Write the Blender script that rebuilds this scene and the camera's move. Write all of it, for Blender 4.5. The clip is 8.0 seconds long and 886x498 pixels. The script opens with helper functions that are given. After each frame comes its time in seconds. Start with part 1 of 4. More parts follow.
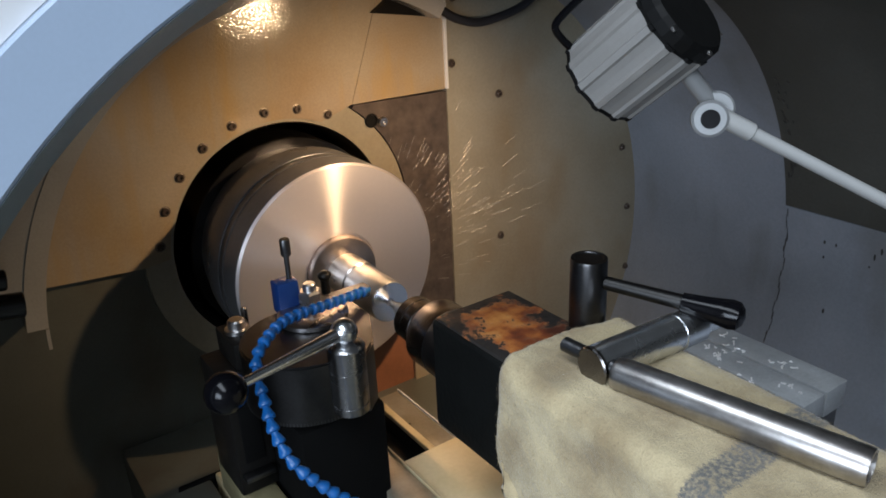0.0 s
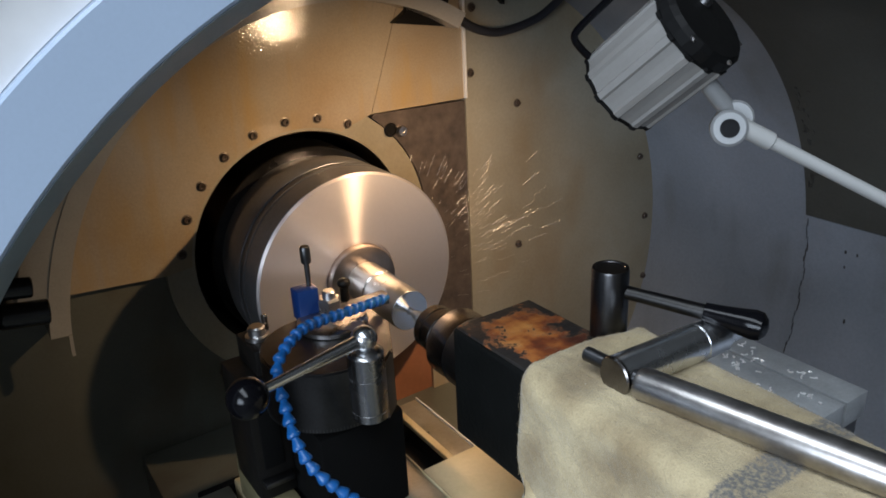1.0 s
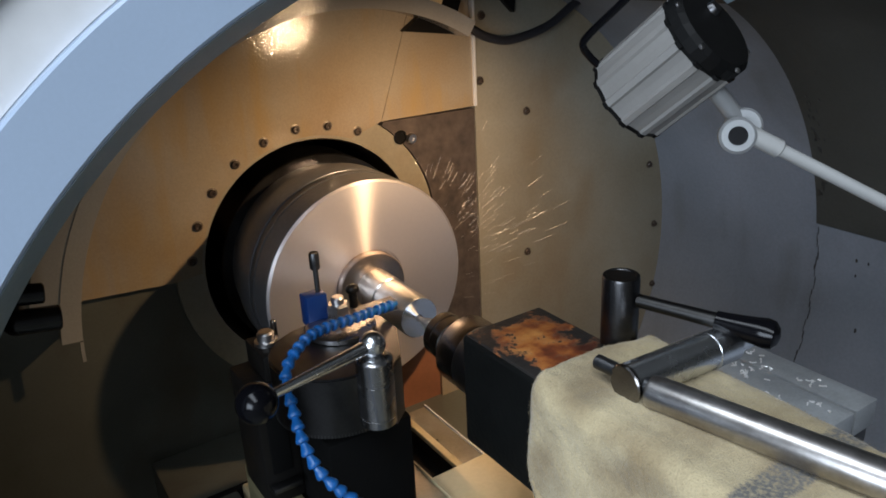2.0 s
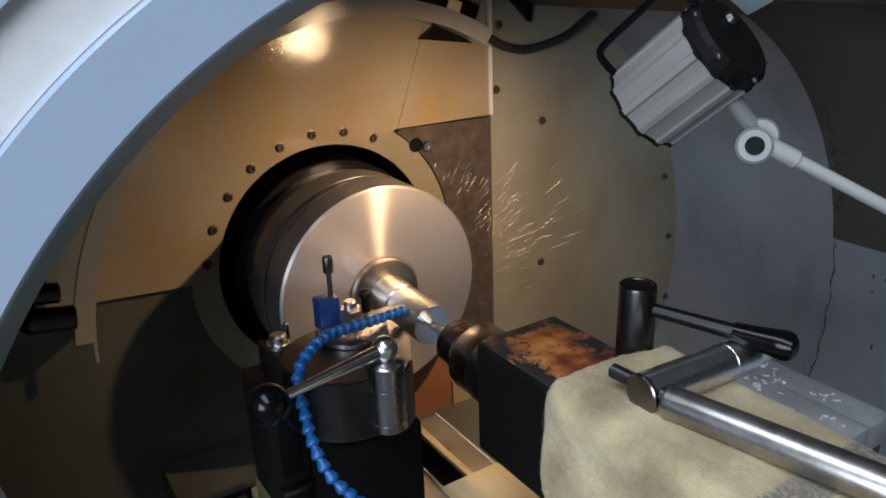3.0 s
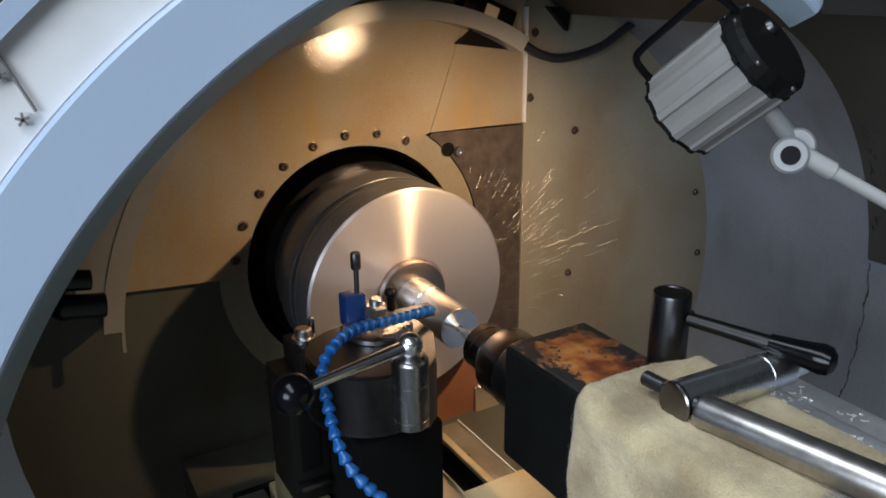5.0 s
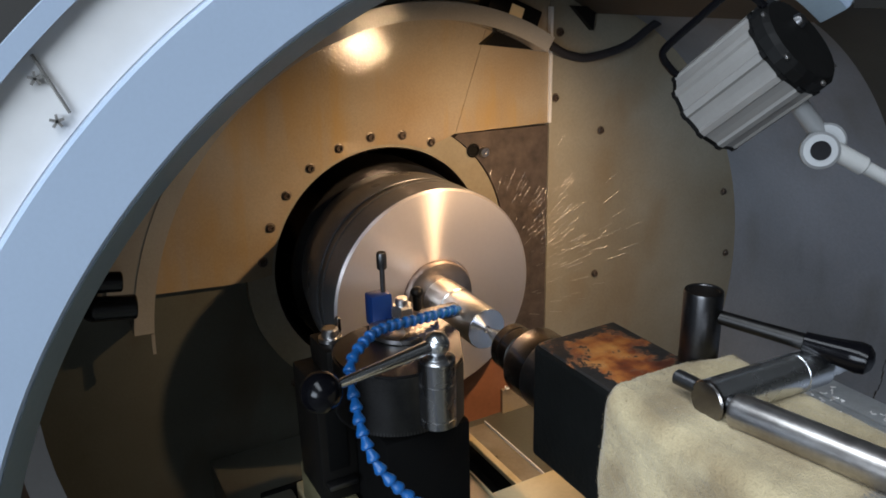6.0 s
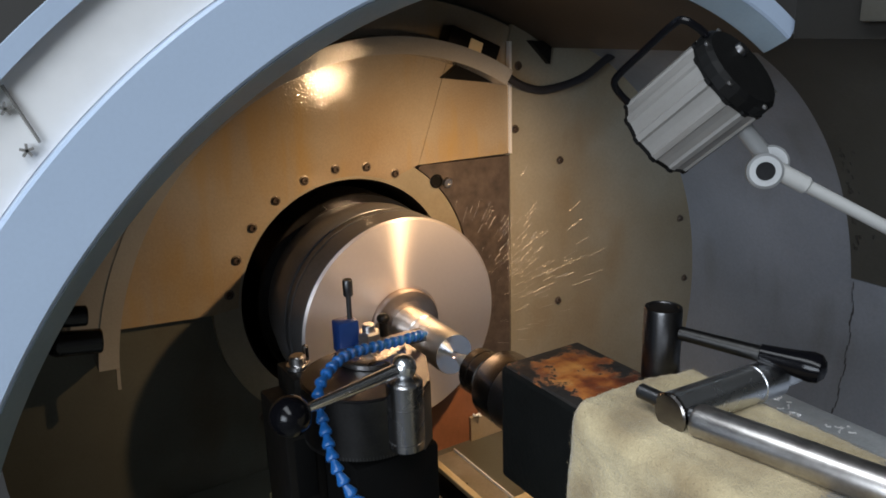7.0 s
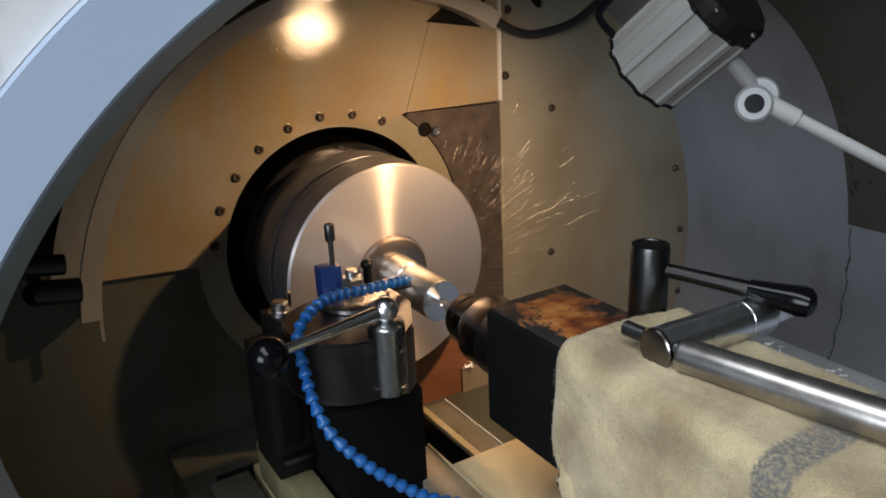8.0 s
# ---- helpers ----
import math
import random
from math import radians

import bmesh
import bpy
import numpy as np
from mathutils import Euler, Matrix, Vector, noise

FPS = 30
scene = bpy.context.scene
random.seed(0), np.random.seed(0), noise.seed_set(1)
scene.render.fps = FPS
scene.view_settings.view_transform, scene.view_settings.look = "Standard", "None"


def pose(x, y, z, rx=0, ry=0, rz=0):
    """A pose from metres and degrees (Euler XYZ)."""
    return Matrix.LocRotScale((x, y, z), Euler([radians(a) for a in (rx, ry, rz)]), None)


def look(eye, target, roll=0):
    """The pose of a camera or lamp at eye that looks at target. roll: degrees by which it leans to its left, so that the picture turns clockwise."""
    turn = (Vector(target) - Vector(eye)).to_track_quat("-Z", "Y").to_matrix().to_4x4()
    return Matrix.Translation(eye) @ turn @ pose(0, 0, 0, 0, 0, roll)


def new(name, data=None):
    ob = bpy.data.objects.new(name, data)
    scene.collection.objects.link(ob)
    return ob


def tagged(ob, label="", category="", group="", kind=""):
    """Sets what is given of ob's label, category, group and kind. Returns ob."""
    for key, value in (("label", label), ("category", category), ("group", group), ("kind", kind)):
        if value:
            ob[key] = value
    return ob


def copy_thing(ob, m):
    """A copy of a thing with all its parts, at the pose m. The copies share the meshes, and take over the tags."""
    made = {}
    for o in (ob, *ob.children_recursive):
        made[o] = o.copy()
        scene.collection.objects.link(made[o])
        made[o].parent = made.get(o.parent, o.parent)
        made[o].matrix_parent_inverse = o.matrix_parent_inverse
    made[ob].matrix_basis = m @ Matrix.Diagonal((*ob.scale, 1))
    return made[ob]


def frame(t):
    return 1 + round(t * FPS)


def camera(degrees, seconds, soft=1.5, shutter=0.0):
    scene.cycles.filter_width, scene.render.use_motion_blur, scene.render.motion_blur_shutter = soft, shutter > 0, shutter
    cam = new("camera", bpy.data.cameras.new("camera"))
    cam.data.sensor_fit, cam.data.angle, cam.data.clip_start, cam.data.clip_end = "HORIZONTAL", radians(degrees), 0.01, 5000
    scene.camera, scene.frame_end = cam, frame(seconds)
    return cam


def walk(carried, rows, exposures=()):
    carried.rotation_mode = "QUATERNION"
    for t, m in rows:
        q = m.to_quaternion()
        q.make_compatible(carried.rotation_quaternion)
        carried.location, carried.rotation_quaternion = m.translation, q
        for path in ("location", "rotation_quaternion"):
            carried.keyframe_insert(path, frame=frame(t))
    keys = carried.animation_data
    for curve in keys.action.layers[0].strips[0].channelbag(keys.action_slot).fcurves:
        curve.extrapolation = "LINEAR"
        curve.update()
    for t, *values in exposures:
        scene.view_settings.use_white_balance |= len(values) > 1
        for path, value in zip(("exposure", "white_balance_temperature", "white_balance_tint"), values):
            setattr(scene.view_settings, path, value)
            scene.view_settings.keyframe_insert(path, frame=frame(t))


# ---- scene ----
cam = camera(59.65, 8.0, soft=1.7)
walk(cam, [
    (0.0, pose(-0.3977, -0.9704, 1.5013, 67.097, 2.450, -35.311)),
    (0.5, pose(-0.4008, -0.9696, 1.5022, 67.708, 2.698, -34.626)),
    (1.0, pose(-0.4045, -0.9685, 1.5029, 67.780, 2.662, -34.283)),
    (1.5, pose(-0.4067, -0.9694, 1.5049, 68.115, 2.910, -33.695)),
    (2.8, pose(-0.4074, -0.9639, 1.4990, 68.697, 2.182, -33.654)),
    (3.0, pose(-0.4112, -0.9648, 1.4984, 69.228, 2.064, -32.630)),
    (3.2, pose(-0.4130, -0.9642, 1.4929, 70.963, 1.034, -32.385)),
    (3.5, pose(-0.4169, -0.9622, 1.4923, 70.650, -0.080, -32.433)),
    (4.0, pose(-0.4200, -0.9605, 1.4932, 70.635, 0.171, -31.506)),
    (4.5, pose(-0.4182, -0.9595, 1.4898, 70.454, 0.346, -30.505)),
    (5.8, pose(-0.4256, -0.9596, 1.4816, 70.090, 0.955, -30.245)),
    (6.0, pose(-0.4245, -0.9570, 1.4808, 70.629, 1.391, -28.937)),
    (6.2, pose(-0.4276, -0.9566, 1.4784, 72.015, 0.751, -30.302)),
    (6.5, pose(-0.4309, -0.9603, 1.4804, 75.438, 0.835, -33.880)),
    (6.7, pose(-0.4359, -0.9686, 1.4776, 74.651, 1.763, -32.104)),
    (7.0, pose(-0.4356, -0.9708, 1.4746, 73.300, 1.729, -31.880)),
    (7.5, pose(-0.4275, -0.9689, 1.4609, 72.083, 1.932, -32.076)),
    (8.0, pose(-0.4158, -0.9708, 1.4463, 70.757, 2.412, -31.963)),
], [(0.0, -0.08, 6500, 10), (3.0, -0.15, 6600, 10), (6.5, -0.03, 6700, 10), (7.0, -0.08, 6950, 11), (7.5, -0.14, 7050, 11), (8.0, -0.18, 7050, 11)])
FEED = 0.0029          # carriage feed towards the headstock, metres a second
AXIS = 1.1             # height of the spindle axis

# ---- light ----
world = bpy.data.worlds.new("workshop_daylight")
scene.world = world
world.use_nodes = True
sky = world.node_tree.nodes.new("ShaderNodeTexSky")
sky.sky_type, sky.sun_disc = "NISHITA", False
sky.sun_elevation, sky.sun_rotation = radians(48), radians(215)
backing = world.node_tree.nodes["Background"]
world.node_tree.links.new(sky.outputs[0], backing.inputs[0])
backing.inputs[1].default_value = 0.03
# daylight in the tall window of the hall, and in its roof light
pane = new("window_daylight", bpy.data.lights.new("window_daylight", "AREA"))
pane.data.shape, pane.data.size, pane.data.size_y = "RECTANGLE", 3.6, 2.4
pane.data.energy, pane.data.color = 390.0, (0.72, 0.84, 1.0)
pane.matrix_world = look((-4.9, -3.8, 2.5), (0, -3.8, 2.3))
roof = new("roof_daylight", bpy.data.lights.new("roof_daylight", "AREA"))
roof.data.shape, roof.data.size, roof.data.size_y = "RECTANGLE", 1.2, 5.0
roof.data.energy, roof.data.color = 175.0, (0.78, 0.88, 1.0)
roof.matrix_world = look((-1.6, -1.6, 4.15), (-1.6, -1.6, 0))
LENS, AIM = Vector((0.1502, -0.4364, 1.3550)), Vector((-0.2, 0.732, -0.648)).normalized()
bulb = new("work_lamp_light", bpy.data.lights.new("work_lamp_light", "SPOT"))
bulb.data.energy, bulb.data.color, bulb.data.spot_size, bulb.data.spot_blend = 12.4, (1.0, 0.665, 0.375), radians(117), 1.0
bulb.data.shadow_soft_size = 0.007
bulb.matrix_world = look((0.1405, -0.388, 1.380), (0.060, 0.291, 0.715))


# ---- materials ----
def material(name, base, rough=0.5, metal=0.0, vary=0.15, size=12.0, tint=None, bump=0.05, grain=180.0, aniso=0.0, spread=0.5, coat=0.0, spec=0.5):
    """Principled surface with stains at one scale, grain at another and a fine relief."""
    m = bpy.data.materials.new(name)
    m.use_nodes = True
    n, l = m.node_tree.nodes, m.node_tree.links
    b = n["Principled BSDF"]
    co = n.new("ShaderNodeTexCoord")
    big, fine = n.new("ShaderNodeTexNoise"), n.new("ShaderNodeTexNoise")
    big.inputs["Scale"].default_value, big.inputs["Detail"].default_value = size, 5
    fine.inputs["Scale"].default_value, fine.inputs["Detail"].default_value = grain, 3
    l.new(co.outputs["Object"], big.inputs["Vector"])
    l.new(co.outputs["Object"], fine.inputs["Vector"])
    ramp = n.new("ShaderNodeValToRGB")
    ramp.color_ramp.elements[0].position, ramp.color_ramp.elements[1].position = 0.5 - spread / 2, 0.5 + spread / 2
    dark = tint or tuple(c * (1 - vary) for c in base)
    ramp.color_ramp.elements[0].color = (*dark, 1)
    ramp.color_ramp.elements[1].color = (*base, 1)
    l.new(big.outputs["Fac"], ramp.inputs["Fac"])
    mix = n.new("ShaderNodeMix")
    mix.data_type, mix.blend_type = "RGBA", "MULTIPLY"
    mix.inputs["Factor"].default_value = min(1.0, vary * 1.5)
    l.new(ramp.outputs["Color"], mix.inputs["A"])
    l.new(fine.outputs["Color"], mix.inputs["B"])
    grey = n.new("ShaderNodeMapRange")
    grey.inputs["To Min"].default_value, grey.inputs["To Max"].default_value = 0.6, 1.25
    l.new(fine.outputs["Fac"], grey.inputs["Value"])
    l.new(grey.outputs["Result"], mix.inputs["B"])
    l.new(mix.outputs["Result"], b.inputs["Base Color"])
    rr = n.new("ShaderNodeMapRange")
    rr.inputs["To Min"].default_value, rr.inputs["To Max"].default_value = max(0.03, rough * 0.75), min(1.0, rough * 1.25)
    l.new(big.outputs["Fac"], rr.inputs["Value"])
    l.new(rr.outputs["Result"], b.inputs["Roughness"])
    b.inputs["Metallic"].default_value = metal
    b.inputs["Coat Weight"].default_value = coat
    b.inputs["Specular IOR Level"].default_value = spec
    if bump:
        bp = n.new("ShaderNodeBump")
        bp.inputs["Strength"].default_value, bp.inputs["Distance"].default_value = bump, 0.002
        l.new(fine.outputs["Fac"], bp.inputs["Height"])
        l.new(bp.outputs["Normal"], b.inputs["Normal"])
    if aniso:
        b.inputs["Anisotropic"].default_value = aniso
        b.inputs["Anisotropic Rotation"].default_value = 0.25
        tg = n.new("ShaderNodeTangent")
        tg.direction_type, tg.axis = "RADIAL", "Y"
        l.new(tg.outputs["Tangent"], b.inputs["Tangent"])
    return m


def rings(m, scale=260.0, strength=0.12):
    """Fine turning marks round the y axis through the object's origin."""
    n, l = m.node_tree.nodes, m.node_tree.links
    w = n.new("ShaderNodeTexWave")
    w.wave_type, w.rings_direction = "RINGS", "Y"
    w.inputs["Scale"].default_value, w.inputs["Distortion"].default_value = scale, 0.0
    co = n.new("ShaderNodeTexCoord")
    l.new(co.outputs["Object"], w.inputs["Vector"])
    bp = n.new("ShaderNodeBump")
    bp.inputs["Strength"].default_value, bp.inputs["Distance"].default_value = strength, 0.0005
    l.new(w.outputs["Fac"], bp.inputs["Height"])
    l.new(bp.outputs["Normal"], n["Principled BSDF"].inputs["Normal"])
    return m


def glow(name, color, power):
    m = bpy.data.materials.new(name)
    m.use_nodes = True
    b = m.node_tree.nodes["Principled BSDF"]
    b.inputs["Base Color"].default_value = (*color, 1)
    b.inputs["Emission Color"].default_value = (*color, 1)
    b.inputs["Emission Strength"].default_value = power
    return m


CREAM = material("oily_cream_paint", (0.365, 0.322, 0.252), 0.085, 0, 0.3, 6, (0.28, 0.195, 0.105), 0.12, 360, spec=1.0)
STRIP_PAINT = material("pale_cream_strip", (0.42, 0.40, 0.365), 0.10, 0, 0.2, 8, (0.33, 0.30, 0.25), 0.12, 360, spec=1.0)
GREY_PAINT = material("grey_paint", (0.31, 0.295, 0.24), 0.36, 0, 0.3, 4.2, (0.19, 0.15, 0.09), 0.1, 220)
LOWER_PAINT = material("oily_grey_paint", (0.113, 0.118, 0.102), 0.35, 0, 0.25, 6, (0.07, 0.07, 0.052), 0.08, 240)
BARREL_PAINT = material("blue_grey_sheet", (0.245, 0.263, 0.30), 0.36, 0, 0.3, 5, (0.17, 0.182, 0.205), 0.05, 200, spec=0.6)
# darker than the lower sheet: shade under the housing is put into the colour
BACK_PAINT = material("shaded_olive_sheet", (0.076, 0.074, 0.064), 0.5, 0, 0.35, 5, (0.042, 0.040, 0.034), 0.05, 200, spec=0.2)
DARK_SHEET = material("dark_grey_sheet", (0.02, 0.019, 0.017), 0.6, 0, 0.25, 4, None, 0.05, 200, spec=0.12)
HOOD_PAINT = material("pale_blue_paint", (0.42, 0.52, 0.66), 0.35, 0, 0.08, 6, None, 0.03, 300)
# the bevel gets little daylight; that shade is put into a darker blue
HOOD_EDGE = material("shaded_blue_edge", (0.30, 0.385, 0.45), 0.5, 0, 0.15, 14, None, 0.08, 200)
HOOD_LINER = material("stained_hood_lining", (0.09, 0.072, 0.056), 0.5, 0, 0.4, 6, (0.035, 0.025, 0.018), 0.1, 160, spec=0.2)
WINDOW_PANEL = material("milky_window_sheet", (0.95, 0.95, 0.95), 0.22, 0, 0.12, 3, (0.68, 0.68, 0.68), 0.01, 60)
DARK_PLATE = material("scratched_dark_plate", (0.15, 0.115, 0.092), 0.34, 0.3, 0.5, 45, (0.06, 0.048, 0.042), 0.3, 120)
BLACK_METAL = material("blackened_steel", (0.014, 0.013, 0.012), 0.4, 0.4, 0.3, 30, None, 0.08, 200, spec=0.15)
BLACK_PLASTIC = material("gloss_black_plastic", (0.003, 0.003, 0.004), 0.16, 0, 0.1, 30, None, 0.0, spec=0.2)
PIPE = material("black_pipe_enamel", (0.010, 0.012, 0.016), 0.22, 0, 0.3, 40, None, 0.05, 200, spec=0.6)
BLACK_RUBBER = material("matt_black_rubber", (0.003, 0.003, 0.003), 0.85, 0, 0.2, 60, None, 0.1, 90, spec=0.08)
FACE_STEEL = rings(material("turned_steel_face", (0.84, 0.775, 0.755), 0.34, 1, 0.06, 3, None, 0, aniso=0.95), 420, 0.06)
def two_sheens(m, rough, share):
    """Adds a broad, even metal sheen to a streaky turned one."""
    n, l = m.node_tree.nodes, m.node_tree.links
    b = n["Principled BSDF"]
    c = n.new("ShaderNodeBsdfPrincipled")
    c.inputs["Metallic"].default_value, c.inputs["Roughness"].default_value = 1.0, rough
    l.new(b.inputs["Base Color"].links[0].from_socket, c.inputs["Base Color"])
    mx = n.new("ShaderNodeMixShader")
    mx.inputs[0].default_value = share
    l.new(b.outputs[0], mx.inputs[1]), l.new(c.outputs[0], mx.inputs[2])
    l.new(mx.outputs[0], n["Material Output"].inputs["Surface"])
    return m


two_sheens(FACE_STEEL, 0.5, 0.64)
CHUCK_STEEL = rings(material("worn_chuck_steel", (0.23, 0.24, 0.265), 0.3, 0.6, 0.4, 9, (0.12, 0.12, 0.125), 0, aniso=0.6), 200, 0.02)
BORE_STEEL = material("oily_bore_steel", (0.075, 0.055, 0.042), 0.3, 0.15, 0.35, 12, None, 0.05)
WORK_STEEL = rings(material("fresh_cut_steel", (0.82, 0.79, 0.75), 0.30, 1, 0.06, 40, None, 0, aniso=0.6), 500, 0.02)
MIRROR_STEEL = material("polished_end_face", (0.80, 0.83, 0.90), 0.2, 1, 0.02, 40, None, 0)
STEEL = material("machined_steel", (0.56, 0.55, 0.55), 0.28, 1, 0.2, 30, (0.36, 0.34, 0.33), 0.04, 300)
DULL_STEEL = material("dull_grey_steel", (0.13, 0.13, 0.135), 0.36, 1, 0.3, 25, (0.075, 0.075, 0.075), 0.05, 300)
OXIDE = material("black_oxide_steel", (0.085, 0.084, 0.086), 0.3, 1, 0.35, 25, None, 0.04, 300)
CYLINDER_STEEL = material("grey_cylinder_steel", (0.42, 0.42, 0.43), 0.27, 1, 0.25, 30, None, 0.03, 300)
CHROME = material("chrome_steel", (0.70, 0.72, 0.74), 0.26, 1, 0.1, 40, None, 0.01, 200)
TUBE_STEEL = material("worn_tube_steel", (0.56, 0.54, 0.52), 0.34, 1, 0.35, 45, (0.33, 0.30, 0.28), 0.03, 300)
CAST = material("painted_black_casting", (0.007, 0.0075, 0.0072), 0.42, 0, 0.3, 20, None, 0.2, 150, spec=0.08)
ALU = material("cast_grey_aluminium", (0.29, 0.28, 0.265), 0.42, 0.35, 0.1, 30, None, 0.03, 300)
NOSE_STEEL = rings(material("worn_nose_steel", (0.42, 0.36, 0.33), 0.3, 1, 0.2, 20, None, 0), 300, 0.1)
BARE = material("bare_bright_aluminium", (0.85, 0.84, 0.82), 0.5, 0.3, 0.05, 30, None, 0.02)
BLACK_MATT = material("satin_black_plastic", (0.004, 0.004, 0.004), 0.5, 0, 0.15, 30, None, 0.05, 200, spec=0.2)
CENTRE_STEEL = material("dark_turned_steel", (0.22, 0.205, 0.195), 0.24, 1, 0.25, 30, None, 0.02, 300)
LEVER_STEEL = material("dull_dark_lever_steel", (0.04, 0.039, 0.038), 0.4, 1, 0.3, 25, None, 0.04, 300)
JOINT_GREY = material("grey_joint_lacquer", (0.25, 0.255, 0.255), 0.35, 0.2, 0.08, 30, None, 0.01, 300)
WHITE_ARM = material("silver_lacquer", (0.45, 0.45, 0.435), 0.3, 0.2, 0.06, 30, None, 0.01, 300)
BLUE = material("blue_hose_plastic", (0.008, 0.10, 0.325), 0.3, 0, 0.15, 60, None, 0.02, 300)
BLUE_BLOCK = material("blue_enamel", (0.004, 0.028, 0.13), 0.35, 0, 0.2, 60, None, 0.05, 300)
WAY = material("oily_bed_way", (0.56, 0.47, 0.30), 0.35, 0.1, 0.25, 18, (0.40, 0.31, 0.16), 0.06, 180)
BED_STEEL = material("oily_ground_steel", (0.40, 0.36, 0.29), 0.3, 0.5, 0.3, 22, (0.24, 0.20, 0.13), 0.05, 240)
# oily way tan at half strength: the base's shadow is in its colour
SHADOWED_BASE = material("shadowed_oily_tan", (0.28, 0.25, 0.14), 0.35, 0.1, 0.35, 30, (0.15, 0.13, 0.07), 0.06, 200)
TAN = material("tan_base_paint", (0.62, 0.51, 0.31), 0.45, 0, 0.2, 16, (0.48, 0.37, 0.19), 0.08, 200)
RUST_RED = material("red_brown_guard", (0.30, 0.12, 0.06), 0.45, 0, 0.3, 20, (0.20, 0.08, 0.04), 0.1, 150)
CHIP = material("bright_metal_chips", (0.95, 0.95, 0.95), 0.3, 0.2, 0.05, 40, None, 0)
def streaked(m, colour, low, high, stretch=(26, 26, 3), share=0.6, drop=0.0):
    """Runs of dried oil down a painted sheet."""
    n, l = m.node_tree.nodes, m.node_tree.links
    b = n["Principled BSDF"]
    old = b.inputs["Base Color"].links[0].from_socket
    co, mp, no, blot = n.new("ShaderNodeTexCoord"), n.new("ShaderNodeMapping"), n.new("ShaderNodeTexNoise"), n.new("ShaderNodeTexNoise")
    mp.inputs["Scale"].default_value = stretch
    mp.inputs["Location"].default_value = (drop, 0, drop)
    no.inputs["Scale"].default_value, no.inputs["Detail"].default_value, no.inputs["Distortion"].default_value = 1.0, 6, 0.4
    blot.inputs["Scale"].default_value, blot.inputs["Detail"].default_value = 5.5, 3
    l.new(co.outputs["Object"], mp.inputs["Vector"]), l.new(mp.outputs["Vector"], no.inputs["Vector"])
    l.new(co.outputs["Object"], blot.inputs["Vector"])
    mean = n.new("ShaderNodeMath")
    mean.operation = "MULTIPLY_ADD"
    mean.inputs[1].default_value = 0.5
    half = n.new("ShaderNodeMath")
    half.operation = "MULTIPLY"
    half.inputs[1].default_value = 0.5
    l.new(blot.outputs["Fac"], half.inputs[0])
    l.new(no.outputs["Fac"], mean.inputs[0]), l.new(half.outputs[0], mean.inputs[2])
    band = n.new("ShaderNodeMapRange")
    band.inputs["From Min"].default_value, band.inputs["From Max"].default_value, band.inputs["To Max"].default_value = low, high, share
    l.new(mean.outputs[0], band.inputs["Value"])
    mx = n.new("ShaderNodeMix")
    mx.data_type = "RGBA"
    mx.inputs["B"].default_value = (*colour, 1)
    l.new(band.outputs["Result"], mx.inputs["Factor"])
    l.new(old, mx.inputs["A"])
    l.new(mx.outputs["Result"], b.inputs["Base Color"])
    return m


streaked(CREAM, (0.36, 0.23, 0.07), 0.49, 0.62)
streaked(GREY_PAINT, (0.19, 0.12, 0.05), 0.52, 0.66, (9, 9, 5), 0.5, 1.3)
streaked(BARREL_PAINT, (0.11, 0.105, 0.095), 0.5, 0.64, (12, 12, 2.5), 0.5)
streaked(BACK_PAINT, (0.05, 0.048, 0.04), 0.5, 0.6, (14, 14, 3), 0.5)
streaked(LOWER_PAINT, (0.05, 0.028, 0.012), 0.5, 0.62, (12, 12, 4), 0.5)


